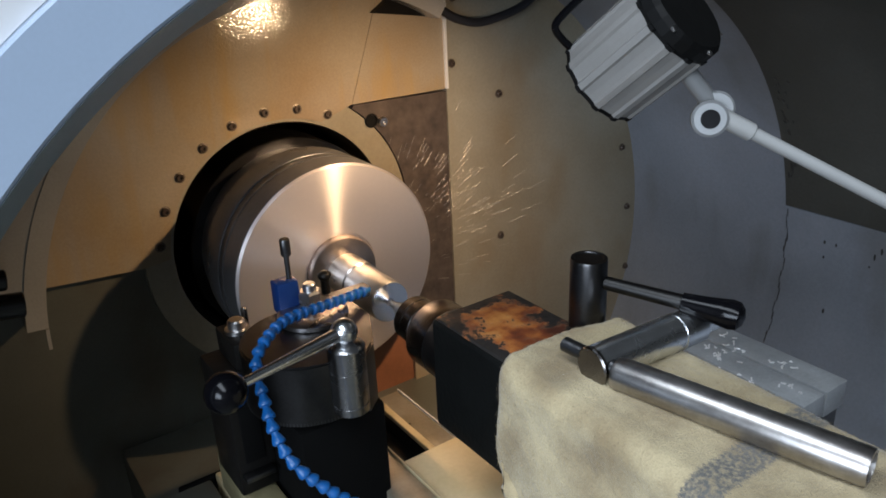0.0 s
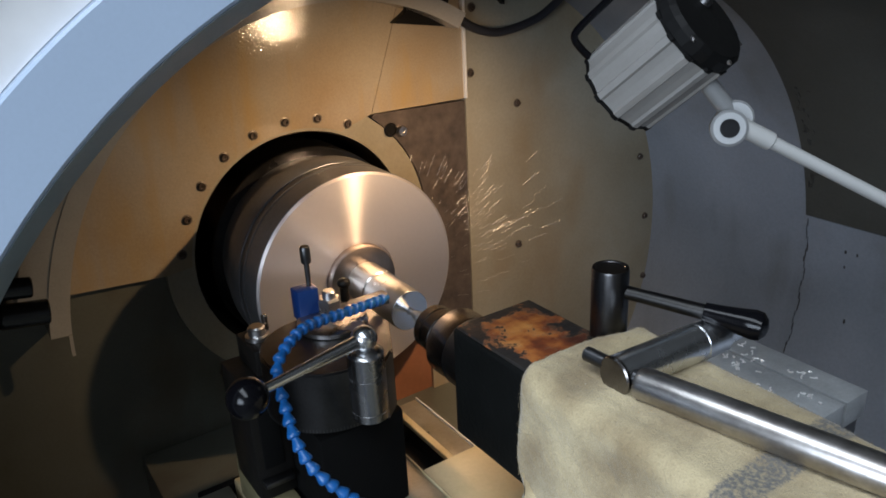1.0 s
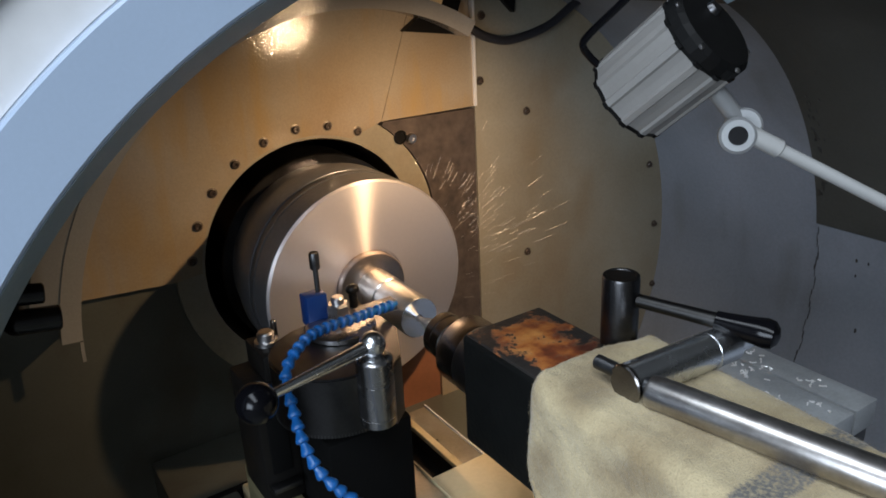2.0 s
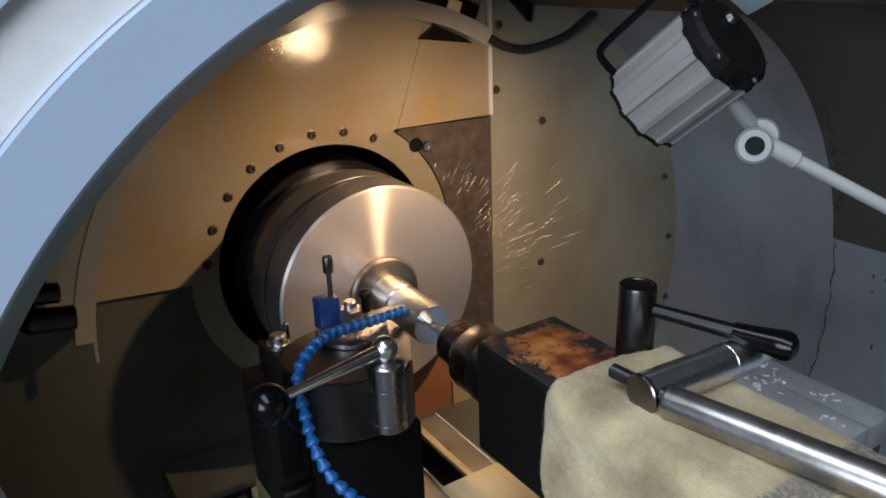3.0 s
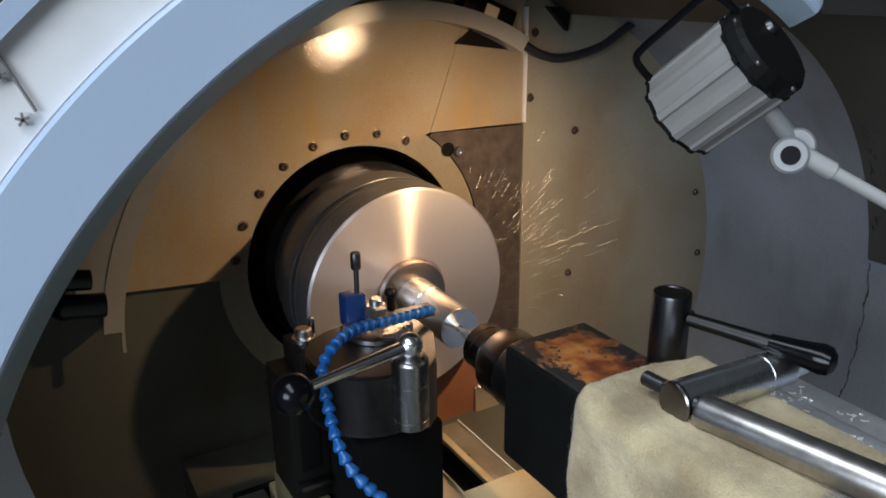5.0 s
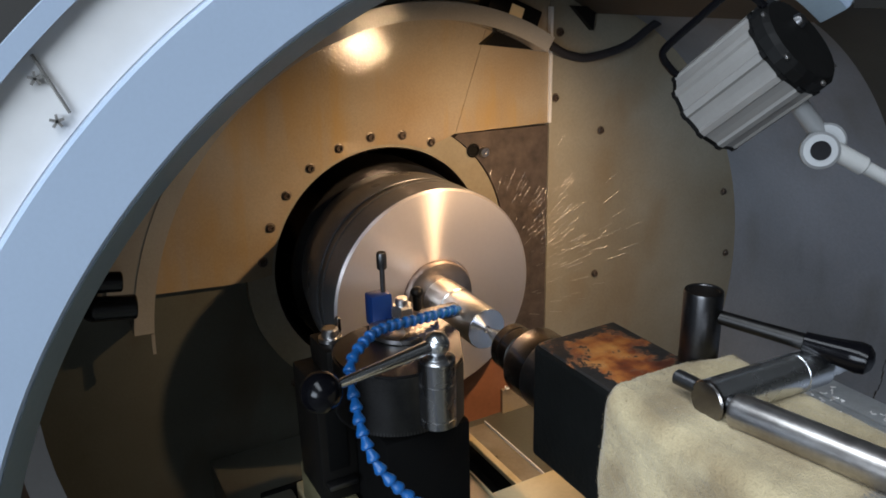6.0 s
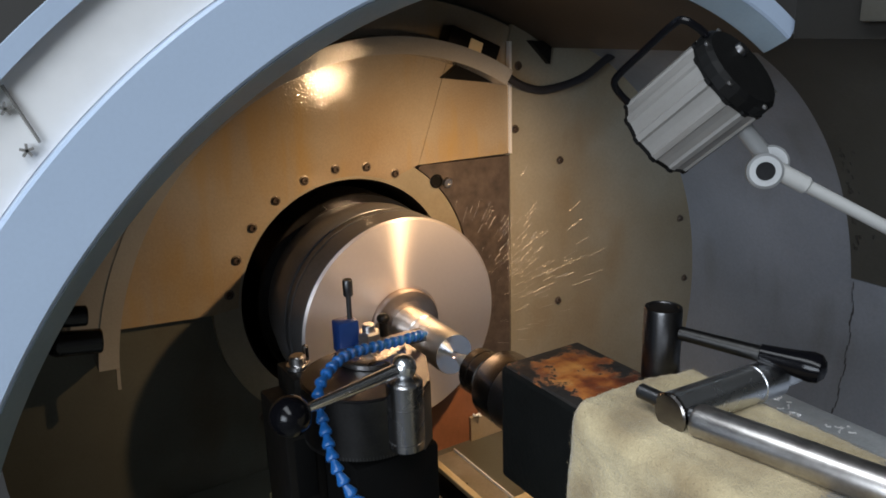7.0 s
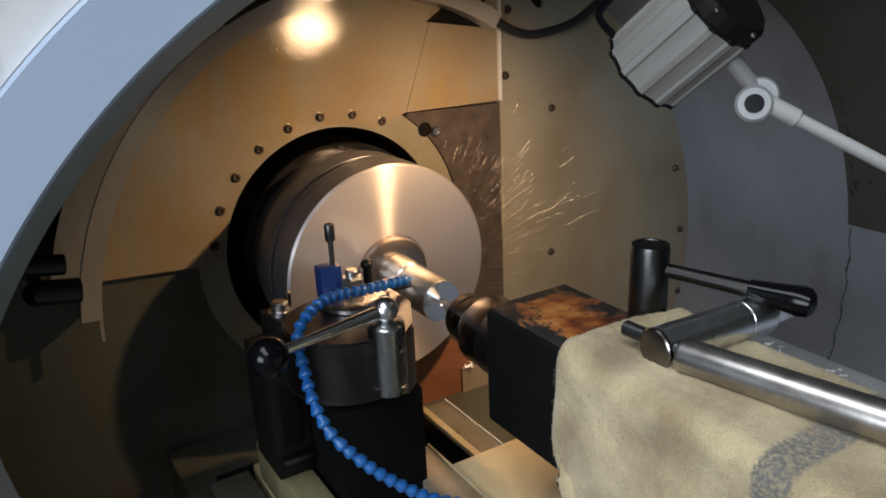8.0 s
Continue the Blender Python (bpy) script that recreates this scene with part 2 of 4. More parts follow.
def rusted():
    m = material("rusted_black_paint", (0.02, 0.017, 0.015), 0.5, 0, 0.3, 30, None, 0.3, 160)
    n, l = m.node_tree.nodes, m.node_tree.links
    b = n["Principled BSDF"]
    old = b.inputs["Base Color"].links[0].from_socket
    co, no, no2 = n.new("ShaderNodeTexCoord"), n.new("ShaderNodeTexNoise"), n.new("ShaderNodeTexNoise")
    no.inputs["Scale"].default_value, no.inputs["Detail"].default_value, no.inputs["Distortion"].default_value = 36, 12, 0.35
    no.inputs["Roughness"].default_value = 0.7
    no2.inputs["Scale"].default_value, no2.inputs["Detail"].default_value = 30, 12
    l.new(co.outputs["Object"], no.inputs["Vector"]), l.new(co.outputs["Object"], no2.inputs["Vector"])
    hue = n.new("ShaderNodeValToRGB")
    for p, c in ((0.36, (0.06, 0.016, 0.008)), (0.46, (0.15, 0.036, 0.012)), (0.54, (0.30, 0.09, 0.02)), (0.66, (0.46, 0.19, 0.045))):
        e = hue.color_ramp.elements.new(p)
        e.color = (*c, 1)
    hue.color_ramp.elements[0].color = (0.06, 0.015, 0.008, 1)
    hue.color_ramp.elements[-1].color = (0.58, 0.34, 0.12, 1)
    l.new(no2.outputs["Fac"], hue.inputs["Fac"])
    # paint survives along the rim of the casting, bare rust inside a pale flaking line
    sep, far = n.new("ShaderNodeSeparateXYZ"), []
    l.new(co.outputs["Generated"], sep.inputs["Vector"])
    for axis in ("X", "Y"):
        off, size = n.new("ShaderNodeMath"), n.new("ShaderNodeMath")
        off.operation, size.operation = "SUBTRACT", "ABSOLUTE"
        off.inputs[1].default_value = 0.5
        l.new(sep.outputs[axis], off.inputs[0]), l.new(off.outputs[0], size.inputs[0])
        far.append(size.outputs[0])
    rim, less = n.new("ShaderNodeMath"), n.new("ShaderNodeMapRange")
    rim.operation = "MAXIMUM"
    l.new(far[0], rim.inputs[0]), l.new(far[1], rim.inputs[1])
    less.inputs["From Min"].default_value, less.inputs["From Max"].default_value, less.inputs["To Max"].default_value = 0.22, 0.5, 0.16
    l.new(rim.outputs[0], less.inputs["Value"])
    level = n.new("ShaderNodeMath")
    level.operation = "SUBTRACT"
    l.new(no.outputs["Fac"], level.inputs[0]), l.new(less.outputs["Result"], level.inputs[1])
    edge = n.new("ShaderNodeValToRGB")
    edge.color_ramp.elements[0].position, edge.color_ramp.elements[1].position = 0.405, 0.455
    l.new(level.outputs[0], edge.inputs["Fac"])
    pale = n.new("ShaderNodeValToRGB")
    pale.color_ramp.elements[0].position, pale.color_ramp.elements[1].position = 0.45, 0.48
    pale.color_ramp.elements[0].color, pale.color_ramp.elements[1].color = (0.12, 0.12, 0.12, 1), (0, 0, 0, 1)
    l.new(level.outputs[0], pale.inputs["Fac"])
    flake = n.new("ShaderNodeMix")
    flake.data_type = "RGBA"
    flake.inputs["B"].default_value = (0.50, 0.36, 0.20, 1)
    l.new(pale.outputs["Color"], flake.inputs["Factor"]), l.new(hue.outputs["Color"], flake.inputs["A"])
    mx = n.new("ShaderNodeMix")
    mx.data_type = "RGBA"
    l.new(edge.outputs["Color"], mx.inputs["Factor"])
    l.new(old, mx.inputs["A"]), l.new(flake.outputs["Result"], mx.inputs["B"])
    l.new(mx.outputs["Result"], b.inputs["Base Color"])
    return m


def striped_terry():
    m = material("beige_terry", (0.53, 0.435, 0.26), 0.95, 0, 0.45, 19, (0.27, 0.20, 0.105), 0.6, 600, spread=0.34)
    n, l = m.node_tree.nodes, m.node_tree.links
    b = n["Principled BSDF"]
    old = b.inputs["Base Color"].links[0].from_socket
    co, sep, no = n.new("ShaderNodeTexCoord"), n.new("ShaderNodeSeparateXYZ"), n.new("ShaderNodeTexNoise")
    no.inputs["Scale"].default_value = 200
    l.new(co.outputs["Object"], sep.inputs["Vector"])
    add = n.new("ShaderNodeMath")
    add.operation = "MULTIPLY_ADD"
    add.inputs[1].default_value, add.inputs[2].default_value = 0.012, 0.733
    l.new(no.outputs["Fac"], add.inputs[0])
    off = n.new("ShaderNodeMath")
    l.new(sep.outputs["Y"], off.inputs[0]), l.new(add.outputs[0], off.inputs[1])
    size = n.new("ShaderNodeMath")
    size.operation = "ABSOLUTE"
    l.new(off.outputs[0], size.inputs[0])
    band = n.new("ShaderNodeMapRange")
    band.inputs["From Min"].default_value, band.inputs["From Max"].default_value = 0.014, 0.011
    l.new(size.outputs[0], band.inputs["Value"])
    mx = n.new("ShaderNodeMix")
    mx.data_type = "RGBA"
    mx.inputs["B"].default_value = (0.12, 0.115, 0.105, 1)
    yarn, worn, dye = n.new("ShaderNodeTexNoise"), n.new("ShaderNodeMapRange"), n.new("ShaderNodeMath")
    yarn.inputs["Scale"].default_value, yarn.inputs["Detail"].default_value = 330, 3
    l.new(co.outputs["Object"], yarn.inputs["Vector"])
    worn.inputs["From Min"].default_value, worn.inputs["From Max"].default_value, worn.inputs["To Min"].default_value = 0.36, 0.58, 0.3
    l.new(yarn.outputs["Fac"], worn.inputs["Value"])
    dye.operation = "MULTIPLY"
    l.new(band.outputs["Result"], dye.inputs[0]), l.new(worn.outputs["Result"], dye.inputs[1])
    l.new(dye.outputs[0], mx.inputs["Factor"])
    l.new(old, mx.inputs["A"])
    l.new(mx.outputs["Result"], b.inputs["Base Color"])
    b.inputs["Sheen Weight"].default_value = 0.3
    return m


RUSTED = rusted()
HALL = material("hall_plaster", (0.13, 0.125, 0.118), 0.8, 0, 0.1, 2, None, 0.02, 40)
CONCRETE = material("hall_concrete", (0.09, 0.087, 0.084), 0.8, 0, 0.2, 3, None, 0.05, 60)
SCREW_RIM = material("stained_washer", (0.16, 0.13, 0.10), 0.4, 0.5, 0.4, 120, None, 0.05)
OIL = material("dried_dark_oil", (0.035, 0.033, 0.03), 0.4, 0, 0.3, 80, None, 0.0)
SPRAY = material("coolant_drops", (0.36, 0.34, 0.30), 0.3, 0, 0.05, 60, None, 0)
TABLE = material("ground_table_steel", (0.52, 0.545, 0.56), 0.42, 0.2, 0.35, 30, None, 0.05, 260)
CABLE = material("black_cable_sleeve", (0.02, 0.02, 0.024), 0.5, 0, 0.2, 60, None, 0.1, 400)
GLASS = glow("lit_lamp_lens", (1.0, 0.78, 0.5), 0.6)
GLASS.node_tree.nodes["Principled BSDF"].inputs["Base Color"].default_value = (0.02, 0.02, 0.02, 1)
GLASS.node_tree.nodes["Principled BSDF"].inputs["Roughness"].default_value = 0.1
LED = glow("lit_amber_indicator", (0.7, 0.5, 0.26), 0.08)


# ---- builders ----
def box(x0, x1, y0, y1, z0, z1, bevel=0.0, seg=2):
    bm = bmesh.new()
    bmesh.ops.create_cube(bm, size=1, matrix=Matrix.Translation(((x0 + x1) / 2, (y0 + y1) / 2, (z0 + z1) / 2)) @ Matrix.Diagonal((x1 - x0, y1 - y0, z1 - z0, 1)))
    if bevel:
        bmesh.ops.bevel(bm, geom=bm.edges[:], offset=bevel, segments=seg, affect="EDGES", profile=0.5)
    return bm


def turned(profile, origin=(0, 0, 0), direction=(0, 1, 0), seg=48, cap=True):
    """A solid of revolution: profile rows (radius, distance along direction)."""
    bm = bmesh.new()
    q = Vector(direction).normalized().to_track_quat("Z", "Y").to_matrix()
    o = Vector(origin)
    loops = []
    for r, s in profile:
        loops.append([bm.verts.new(o + q @ Vector((r * math.cos(2 * math.pi * k / seg), r * math.sin(2 * math.pi * k / seg), s))) for k in range(seg)])
    for a, b in zip(loops, loops[1:]):
        for k in range(seg):
            bm.faces.new((a[k], a[(k + 1) % seg], b[(k + 1) % seg], b[k]))
    if cap:
        bm.faces.new(loops[0][::-1])
        bm.faces.new(loops[-1])
    bmesh.ops.recalc_face_normals(bm, faces=bm.faces[:])
    return bm


def rod(a, b, r, r2=None, edge=0.0015, seg=28):
    a, b = Vector(a), Vector(b)
    d = (b - a).length
    r2 = r if r2 is None else r2
    return turned([(r - edge, 0), (r, edge), (r2, d - edge), (r2 - edge, d)], a, b - a, seg)


def ball(c, r, squash=1.0):
    bm = bmesh.new()
    bmesh.ops.create_uvsphere(bm, u_segments=32, v_segments=20, radius=r, matrix=Matrix.Translation(c) @ Matrix.Diagonal((1, 1, squash, 1)))
    return bm


def sweep(points, r, seg=14, steps=8):
    """A round bar along a smooth line through the points."""
    pts = [Vector(p) for p in points]
    line = []
    ext = [pts[0] * 2 - pts[1]] + pts + [pts[-1] * 2 - pts[-2]]
    for i in range(1, len(ext) - 2):
        for k in range(steps):
            t = k / steps
            p0, p1, p2, p3 = ext[i - 1:i + 3]
            line.append(0.5 * (2 * p1 + (p2 - p0) * t + (2 * p0 - 5 * p1 + 4 * p2 - p3) * t * t + (3 * p1 - p0 - 3 * p2 + p3) * t ** 3))
    line.append(pts[-1])
    bm = bmesh.new()
    loops, side = [], None
    for i, c in enumerate(line):
        d = (line[min(i + 1, len(line) - 1)] - line[max(i - 1, 0)]).normalized()
        side = d.orthogonal().normalized() if side is None else (side - d * side.dot(d)).normalized()
        up = d.cross(side)
        loops.append([bm.verts.new(c + r * (math.cos(2 * math.pi * k / seg) * side + math.sin(2 * math.pi * k / seg) * up)) for k in range(seg)])
    for a, b in zip(loops, loops[1:]):
        for k in range(seg):
            bm.faces.new((a[k], a[(k + 1) % seg], b[(k + 1) % seg], b[k]))
    bm.faces.new(loops[0][::-1]), bm.faces.new(loops[-1])
    bmesh.ops.recalc_face_normals(bm, faces=bm.faces[:])
    return bm, line


def plate(outline, y0, y1, bevel=0.0):
    """A flat sheet in the xz plane between y0 and y1."""
    bm = bmesh.new()
    front = [bm.verts.new((x, y0, z)) for x, z in outline]
    back = [bm.verts.new((x, y1, z)) for x, z in outline]
    bm.faces.new(front), bm.faces.new(back[::-1])
    for k in range(len(outline)):
        j = (k + 1) % len(outline)
        bm.faces.new((front[k], back[k], back[j], front[j]))
    bmesh.ops.recalc_face_normals(bm, faces=bm.faces[:])
    return bm


def arc(cx, cz, r, a0, a1, n=40):
    return [(cx + r * math.cos(radians(a0 + (a1 - a0) * k / n)), cz + r * math.sin(radians(a0 + (a1 - a0) * k / n))) for k in range(n + 1)]


def shell(cx, cz, r0, r1, a0, a1, y0, y1, n=96):
    """A curved sheet round an axis along y: radii r0 to r1, degrees a0 to a1."""
    bm = bmesh.new()
    rows = []
    for k in range(n + 1):
        a = radians(a0 + (a1 - a0) * k / n)
        c, s = math.cos(a), math.sin(a)
        rows.append([bm.verts.new((cx + r * c, y, cz + r * s)) for r, y in ((r0, y0), (r1, y0), (r1, y1), (r0, y1))])
    for a, b in zip(rows, rows[1:]):
        for k in range(4):
            bm.faces.new((a[k], a[(k + 1) % 4], b[(k + 1) % 4], b[k]))
    bm.faces.new(rows[0][::-1]), bm.faces.new(rows[-1])
    bmesh.ops.recalc_face_normals(bm, faces=bm.faces[:])
    return bm


def joined(*bms):
    out = bmesh.new()
    for b in bms:
        me = bpy.data.meshes.new("t")
        b.to_mesh(me)
        out.from_mesh(me)
        b.free()
        bpy.data.meshes.remove(me)
    return out


def thing(name, base, label, category, group="", kind=""):
    ob = new(name)
    ob.location = base
    ob.empty_display_size = 0.02
    return tagged(ob, label, category, group, kind)


def part(name, bm, mat, parent=None, label="", smooth=True):
    """Links a bmesh, given in world places, as one mesh under a thing or a part."""
    off = Vector((0, 0, 0))
    p = parent
    while p is not None:
        off += p.location
        p = p.parent
    for vert in bm.verts:
        vert.co -= off
    me = bpy.data.meshes.new(name)
    bm.to_mesh(me)
    bm.free()
    if smooth:
        me.shade_smooth()
        me.set_sharp_from_angle(angle=radians(35))
    me.materials.append(mat)
    ob = new(name, me)
    ob.parent = parent
    if label:
        ob["label"] = label
    return ob


def structure(name, bm, mat, label, category, smooth=True):
    return tagged(part(name, bm, mat, None, label, smooth), label, category, "", "structure")


# ---- setting ----
HOLE = 0.1625
# end plate behind everything, with the spindle opening

bm = bmesh.new()
n = 96
inner = [bm.verts.new((HOLE * math.cos(2 * math.pi * k / n), 0.012, AXIS + HOLE * math.sin(2 * math.pi * k / n))) for k in range(n)]
outer = [bm.verts.new((0.15 + 0.62 * math.cos(2 * math.pi * k / n), 0.012, 0.98 + 0.62 * math.sin(2 * math.pi * k / n))) for k in range(n)]
deep = [bm.verts.new((vert.co.x, 0.3, vert.co.z)) for vert in inner]
for k in range(n):
    j = (k + 1) % n
    bm.faces.new((inner[k], inner[j], outer[j], outer[k]))
    bm.faces.new((inner[k], deep[k], deep[j], inner[j]))
bm.faces.new(deep)
bmesh.ops.recalc_face_normals(bm, faces=bm.faces[:])
structure("wall_headstock", bm, LOWER_PAINT, "oily grey sheet steel end wall of the headstock", "wall")
bm = turned([(HOLE - 0.002, 0.25), (HOLE - 0.002, 0.0)], (0, 0.004, AXIS), (0, 1, 0), 96, False)
structure("spindle_opening", bm, BORE_STEEL, "dark oily round spindle opening behind the chuck", "opening")

# grey ring round the opening
bm = shell(0, AXIS, HOLE, 0.2, 0, 360, 0.002, 0.012, 120)
structure("opening_ring", bm, GREY_PAINT, "grey painted ring round the spindle opening", "ring")
# cream upper guard plate
guard = arc(0.076, 1.026, 0.404, 167.0, 62.0, 60) + [(0.2805, 1.375), (0.2805, 1.268), (0.118, 1.2695)] + arc(0, AXIS, 0.167, 66, 176, 40) + [(-0.20, 1.108)]
structure("wall_guard_plate", plate(guard, -0.001, 0.0115), CREAM, "oil-stained cream guard plate above the chuck", "panel")
bm = plate([(0.118, 1.2695), (0.2805, 1.268), (0.2805, 1.37), (0.17, 1.41)], -0.0025, -0.0011)
structure("wall_overlap_sheet", bm, CREAM, "cream overlapping sheet metal piece on the guard plate", "panel")
# plate right of the seam
right = [(0.284, 0.62), (0.284, 1.44)] + arc(0.22, 0.965, 0.505, 82, -42, 60)
structure("wall_end_panel", plate(right, -0.001, 0.0115), GREY_PAINT, "grey painted end panel with rust-brown stains", "panel")
upper = arc(0.06, 0.946, 0.56, 128, 66, 30) + arc(0.076, 1.026, 0.404, 60, 128, 30)
structure("wall_upper_panel", plate(upper, 0.004, 0.0118), CREAM, "cream painted panel above the curved guard", "panel")
# bright edge of the seam
structure("seam_strip", box(0.2798, 0.2842, -0.0065, 0.002, 1.268, 1.437, 0.0005), BARE, "bright bare metal edge strip on the panel seam", "trim")
dark = [(0.122, 1.2675), (0.2825, 1.2635), (0.2825, 0.80), (0.12, 0.80)] + [(0.16, 0.92)] + arc(0, AXIS, 0.2015, -40, 54, 24)
structure("wall_dark_plate", plate(dark, 0.0, 0.0114), DARK_PLATE, "scratched dark brown steel plate beside the chuck", "panel")

# barrel-shaped back sheet and wall beyond it
structure("wall_barrel", shell(0.22, 0.965, 0.505, 0.512, -78, 72, -1.5, 0.012), BARREL_PAINT, "curved blue-grey back sheet of the enclosure", "wall")
structure("wall_back", shell(0.22, 0.965, 0.5025, 0.5046, -78, 10.8, -1.5, -0.322), BARREL_PAINT, "overlapping lower back sheet of the enclosure", "wall")
structure("wall_back_upper", shell(0.22, 0.965, 0.5030, 0.5046, 10.9, 72, -1.5, -0.322), BACK_PAINT, "upper back sheet of the enclosure in shaded olive", "wall")
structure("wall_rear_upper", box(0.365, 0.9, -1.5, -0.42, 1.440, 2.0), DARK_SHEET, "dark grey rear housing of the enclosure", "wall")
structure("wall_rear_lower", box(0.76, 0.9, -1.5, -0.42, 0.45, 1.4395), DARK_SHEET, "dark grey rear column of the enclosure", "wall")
structure("chip_tray", box(-0.9, 0.9, -2.2, 0.012, 0.40, 0.45), LOWER_PAINT, "oily grey chip tray below the bed", "floor")
structure("wall_front_lower", box(-0.66, -0.62, -0.30, 0.012, 0.45, 1.12), LOWER_PAINT, "oily grey side sheet of the headstock", "wall")

# splashes and a run of old oil on the back sheets
rng_oil = random.Random(8)
oil = bmesh.new()
def splash(deg, y, tall, wide, r=0.5026):
    a = radians(deg)
    m = Matrix.Translation((0.22 + r * math.cos(a), y, 0.965 + r * math.sin(a))) @ Matrix.Rotation(-a, 4, "Y") @ Matrix.Diagonal((0.0005, wide, tall, 1))
    bmesh.ops.create_icosphere(oil, subdivisions=2, radius=1, matrix=m)
for k in range(26):
    deg = rng_oil.uniform(17, 41)
    splash(deg, -0.327 - 0.0015 * (deg - 17) * 0.2 - abs(rng_oil.gauss(0, 0.012)), rng_oil.uniform(0.0025, 0.007), rng_oil.uniform(0.0012, 0.003))
for k in range(22):
    splash(9.5 - 1.25 * k, -0.3265 + 0.002 * math.sin(k * 1.3), rng_oil.uniform(0.005, 0.009), rng_oil.uniform(0.0006, 0.0016), 0.5022)
for k in range(9):
    splash(rng_oil.uniform(-12, 9), -0.36 - rng_oil.uniform(0, 0.16), rng_oil.uniform(0.002, 0.006), rng_oil.uniform(0.001, 0.002), 0.5022)
tagged(part("oil_splashes", oil, OIL, None), "dark dried oil splashes and a run on the back sheet", "oil stain", "", "stuff")

# ---- curved hood ----
HX, HZ = 0.06, 0.946
hood = thing("sliding_hood", (HX, -0.413, HZ), "curved pale blue sliding chuck hood with milky window", "machine guard")
def sector(profile, a0, a1, n=110, narrow=0.0):
    """A curved bar round the hood's axis with a closed cross-section of (radius, y) rows."""
    bm = bmesh.new()
    rows = []
    for k in range(n + 1):
        a = radians(a0 + (a1 - a0) * k / n)
        less = narrow * (1 - min(1.0, max(0.0, (math.degrees(a) - 75) / 40)))
        rows.append([bm.verts.new((HX + (r - less * (r > 0.62)) * math.cos(a), y, HZ + (r - less * (r > 0.62)) * math.sin(a))) for r, y in profile])
    m = len(profile)
    for a, b in zip(rows, rows[1:]):
        for k in range(m):
            bm.faces.new((a[k], a[(k + 1) % m], b[(k + 1) % m], b[k]))
    bm.faces.new(rows[0][::-1]), bm.faces.new(rows[-1])
    bmesh.ops.recalc_face_normals(bm, faces=bm.faces[:])
    return bm


part("front_frame", sector([(0.5815, -0.411), (0.5840, -0.413), (0.6345, -0.413), (0.6365, -0.411), (0.6365, -0.395), (0.5815, -0.395)], 58, 214, 110, 0.033), HOOD_PAINT, hood)
part("rim_edge", sector([(0.564, -0.388), (0.566, -0.392), (0.5808, -0.4112), (0.5808, -0.392), (0.570, -0.384)], 58, 214), HOOD_EDGE, hood, "bevelled rim edge in shaded blue")
part("lining", shell(HX, HZ, 0.564, 0.567, 58, 214, -0.387, 0.02), HOOD_LINER, hood, "brown-stained inner lining")
# unseen panel, added to keep window light off the lower left wall
part("cover", sector([(0.70, -0.410), (1.1, -0.410), (1.1, -0.400), (0.70, -0.400)], 143, 214), HOOD_PAINT, hood)
part("skin", shell(HX, HZ, 0.598, 0.602, 58, 112, -0.394, 0.3), HOOD_PAINT, hood)
part("window", sector([(0.637, -0.402), (0.6865, -0.402), (0.6865, -0.397), (0.637, -0.397)], 112, 214), WINDOW_PANEL, hood, "milky white window sheet")
part("outer_frame", sector([(0.687, -0.413), (0.6995, -0.413), (0.6995, -0.395), (0.687, -0.395)], 112, 214), HOOD_PAINT, hood)

# ---- curved strip of the guard plate ----
strip = thing("guard_strip", (0.076, -0.05, 1.43), "curved cream sheet metal strip standing off the guard plate", "guard strip")
def band(cx, cz, profile, a0, a1, n=96):
    """A curved bar round an axis along y with a closed cross-section of (radius, y) rows."""
    bm = bmesh.new()
    rows = []
    for k in range(n + 1):
        a = radians(a0 + (a1 - a0) * k / n)
        rows.append([bm.verts.new((cx + r * math.cos(a), y, cz + r * math.sin(a))) for r, y in profile])
    m = len(profile)
    for a, b in zip(rows, rows[1:]):
        for k in range(m):
            bm.faces.new((a[k], a[(k + 1) % m], b[(k + 1) % m], b[k]))
    bm.faces.new(rows[0][::-1]), bm.faces.new(rows[-1])
    bmesh.ops.recalc_face_normals(bm, faces=bm.faces[:])
    return bm


part("strip", band(0.052, 1.048, [(0.382, -0.0445), (0.405, -0.046), (0.405, -0.002), (0.382, -0.002)], 59.5, 174.5), STRIP_PAINT, strip)
part("flange", shell(0.052, 1.048, 0.4045, 0.436, 118, 170, -0.0445, -0.0415, 60), STRIP_PAINT, strip)
part("torn_edge", shell(0.052, 1.048, 0.382, 0.386, 174.6, 178.5, -0.046, -0.040, 8), STRIP_PAINT, strip)
for a in (78, 120, 158):
    x, z = 0.052 + 0.392 * math.cos(radians(a)), 1.048 + 0.392 * math.sin(radians(a))
    part("tab", box(x - 0.006, x + 0.006, -0.012, -0.0015, z - 0.006, z + 0.006, 0.001), CREAM, strip)

# ---- spindle: chuck and workpiece turn together ----
chuck = thing("lathe_chuck", (0, 0, AXIS), "large round steel lathe chuck with smooth turned face", "lathe chuck")
F = -0.1557
part("body", turned([(0.12, 0.2), (0.130, 0.2), (0.130, -0.050), (0.1372, -0.0515), (0.1388, -0.053), (0.1388, -0.0925), (0.1380, -0.0937), (0.1368, -0.0940), (0.1368, -0.0975), (0.1380, -0.0978), (0.1388, -0.099), (0.1388, -0.111), (0.1380, -0.112), (0.1376, -0.1135), (0.1380, -0.115), (0.1388, -0.116), (0.1388, F + 0.0035), (0.1383, F + 0.003)], (0, 0, AXIS), (0, 1, 0), 160), CHUCK_STEEL, chuck)
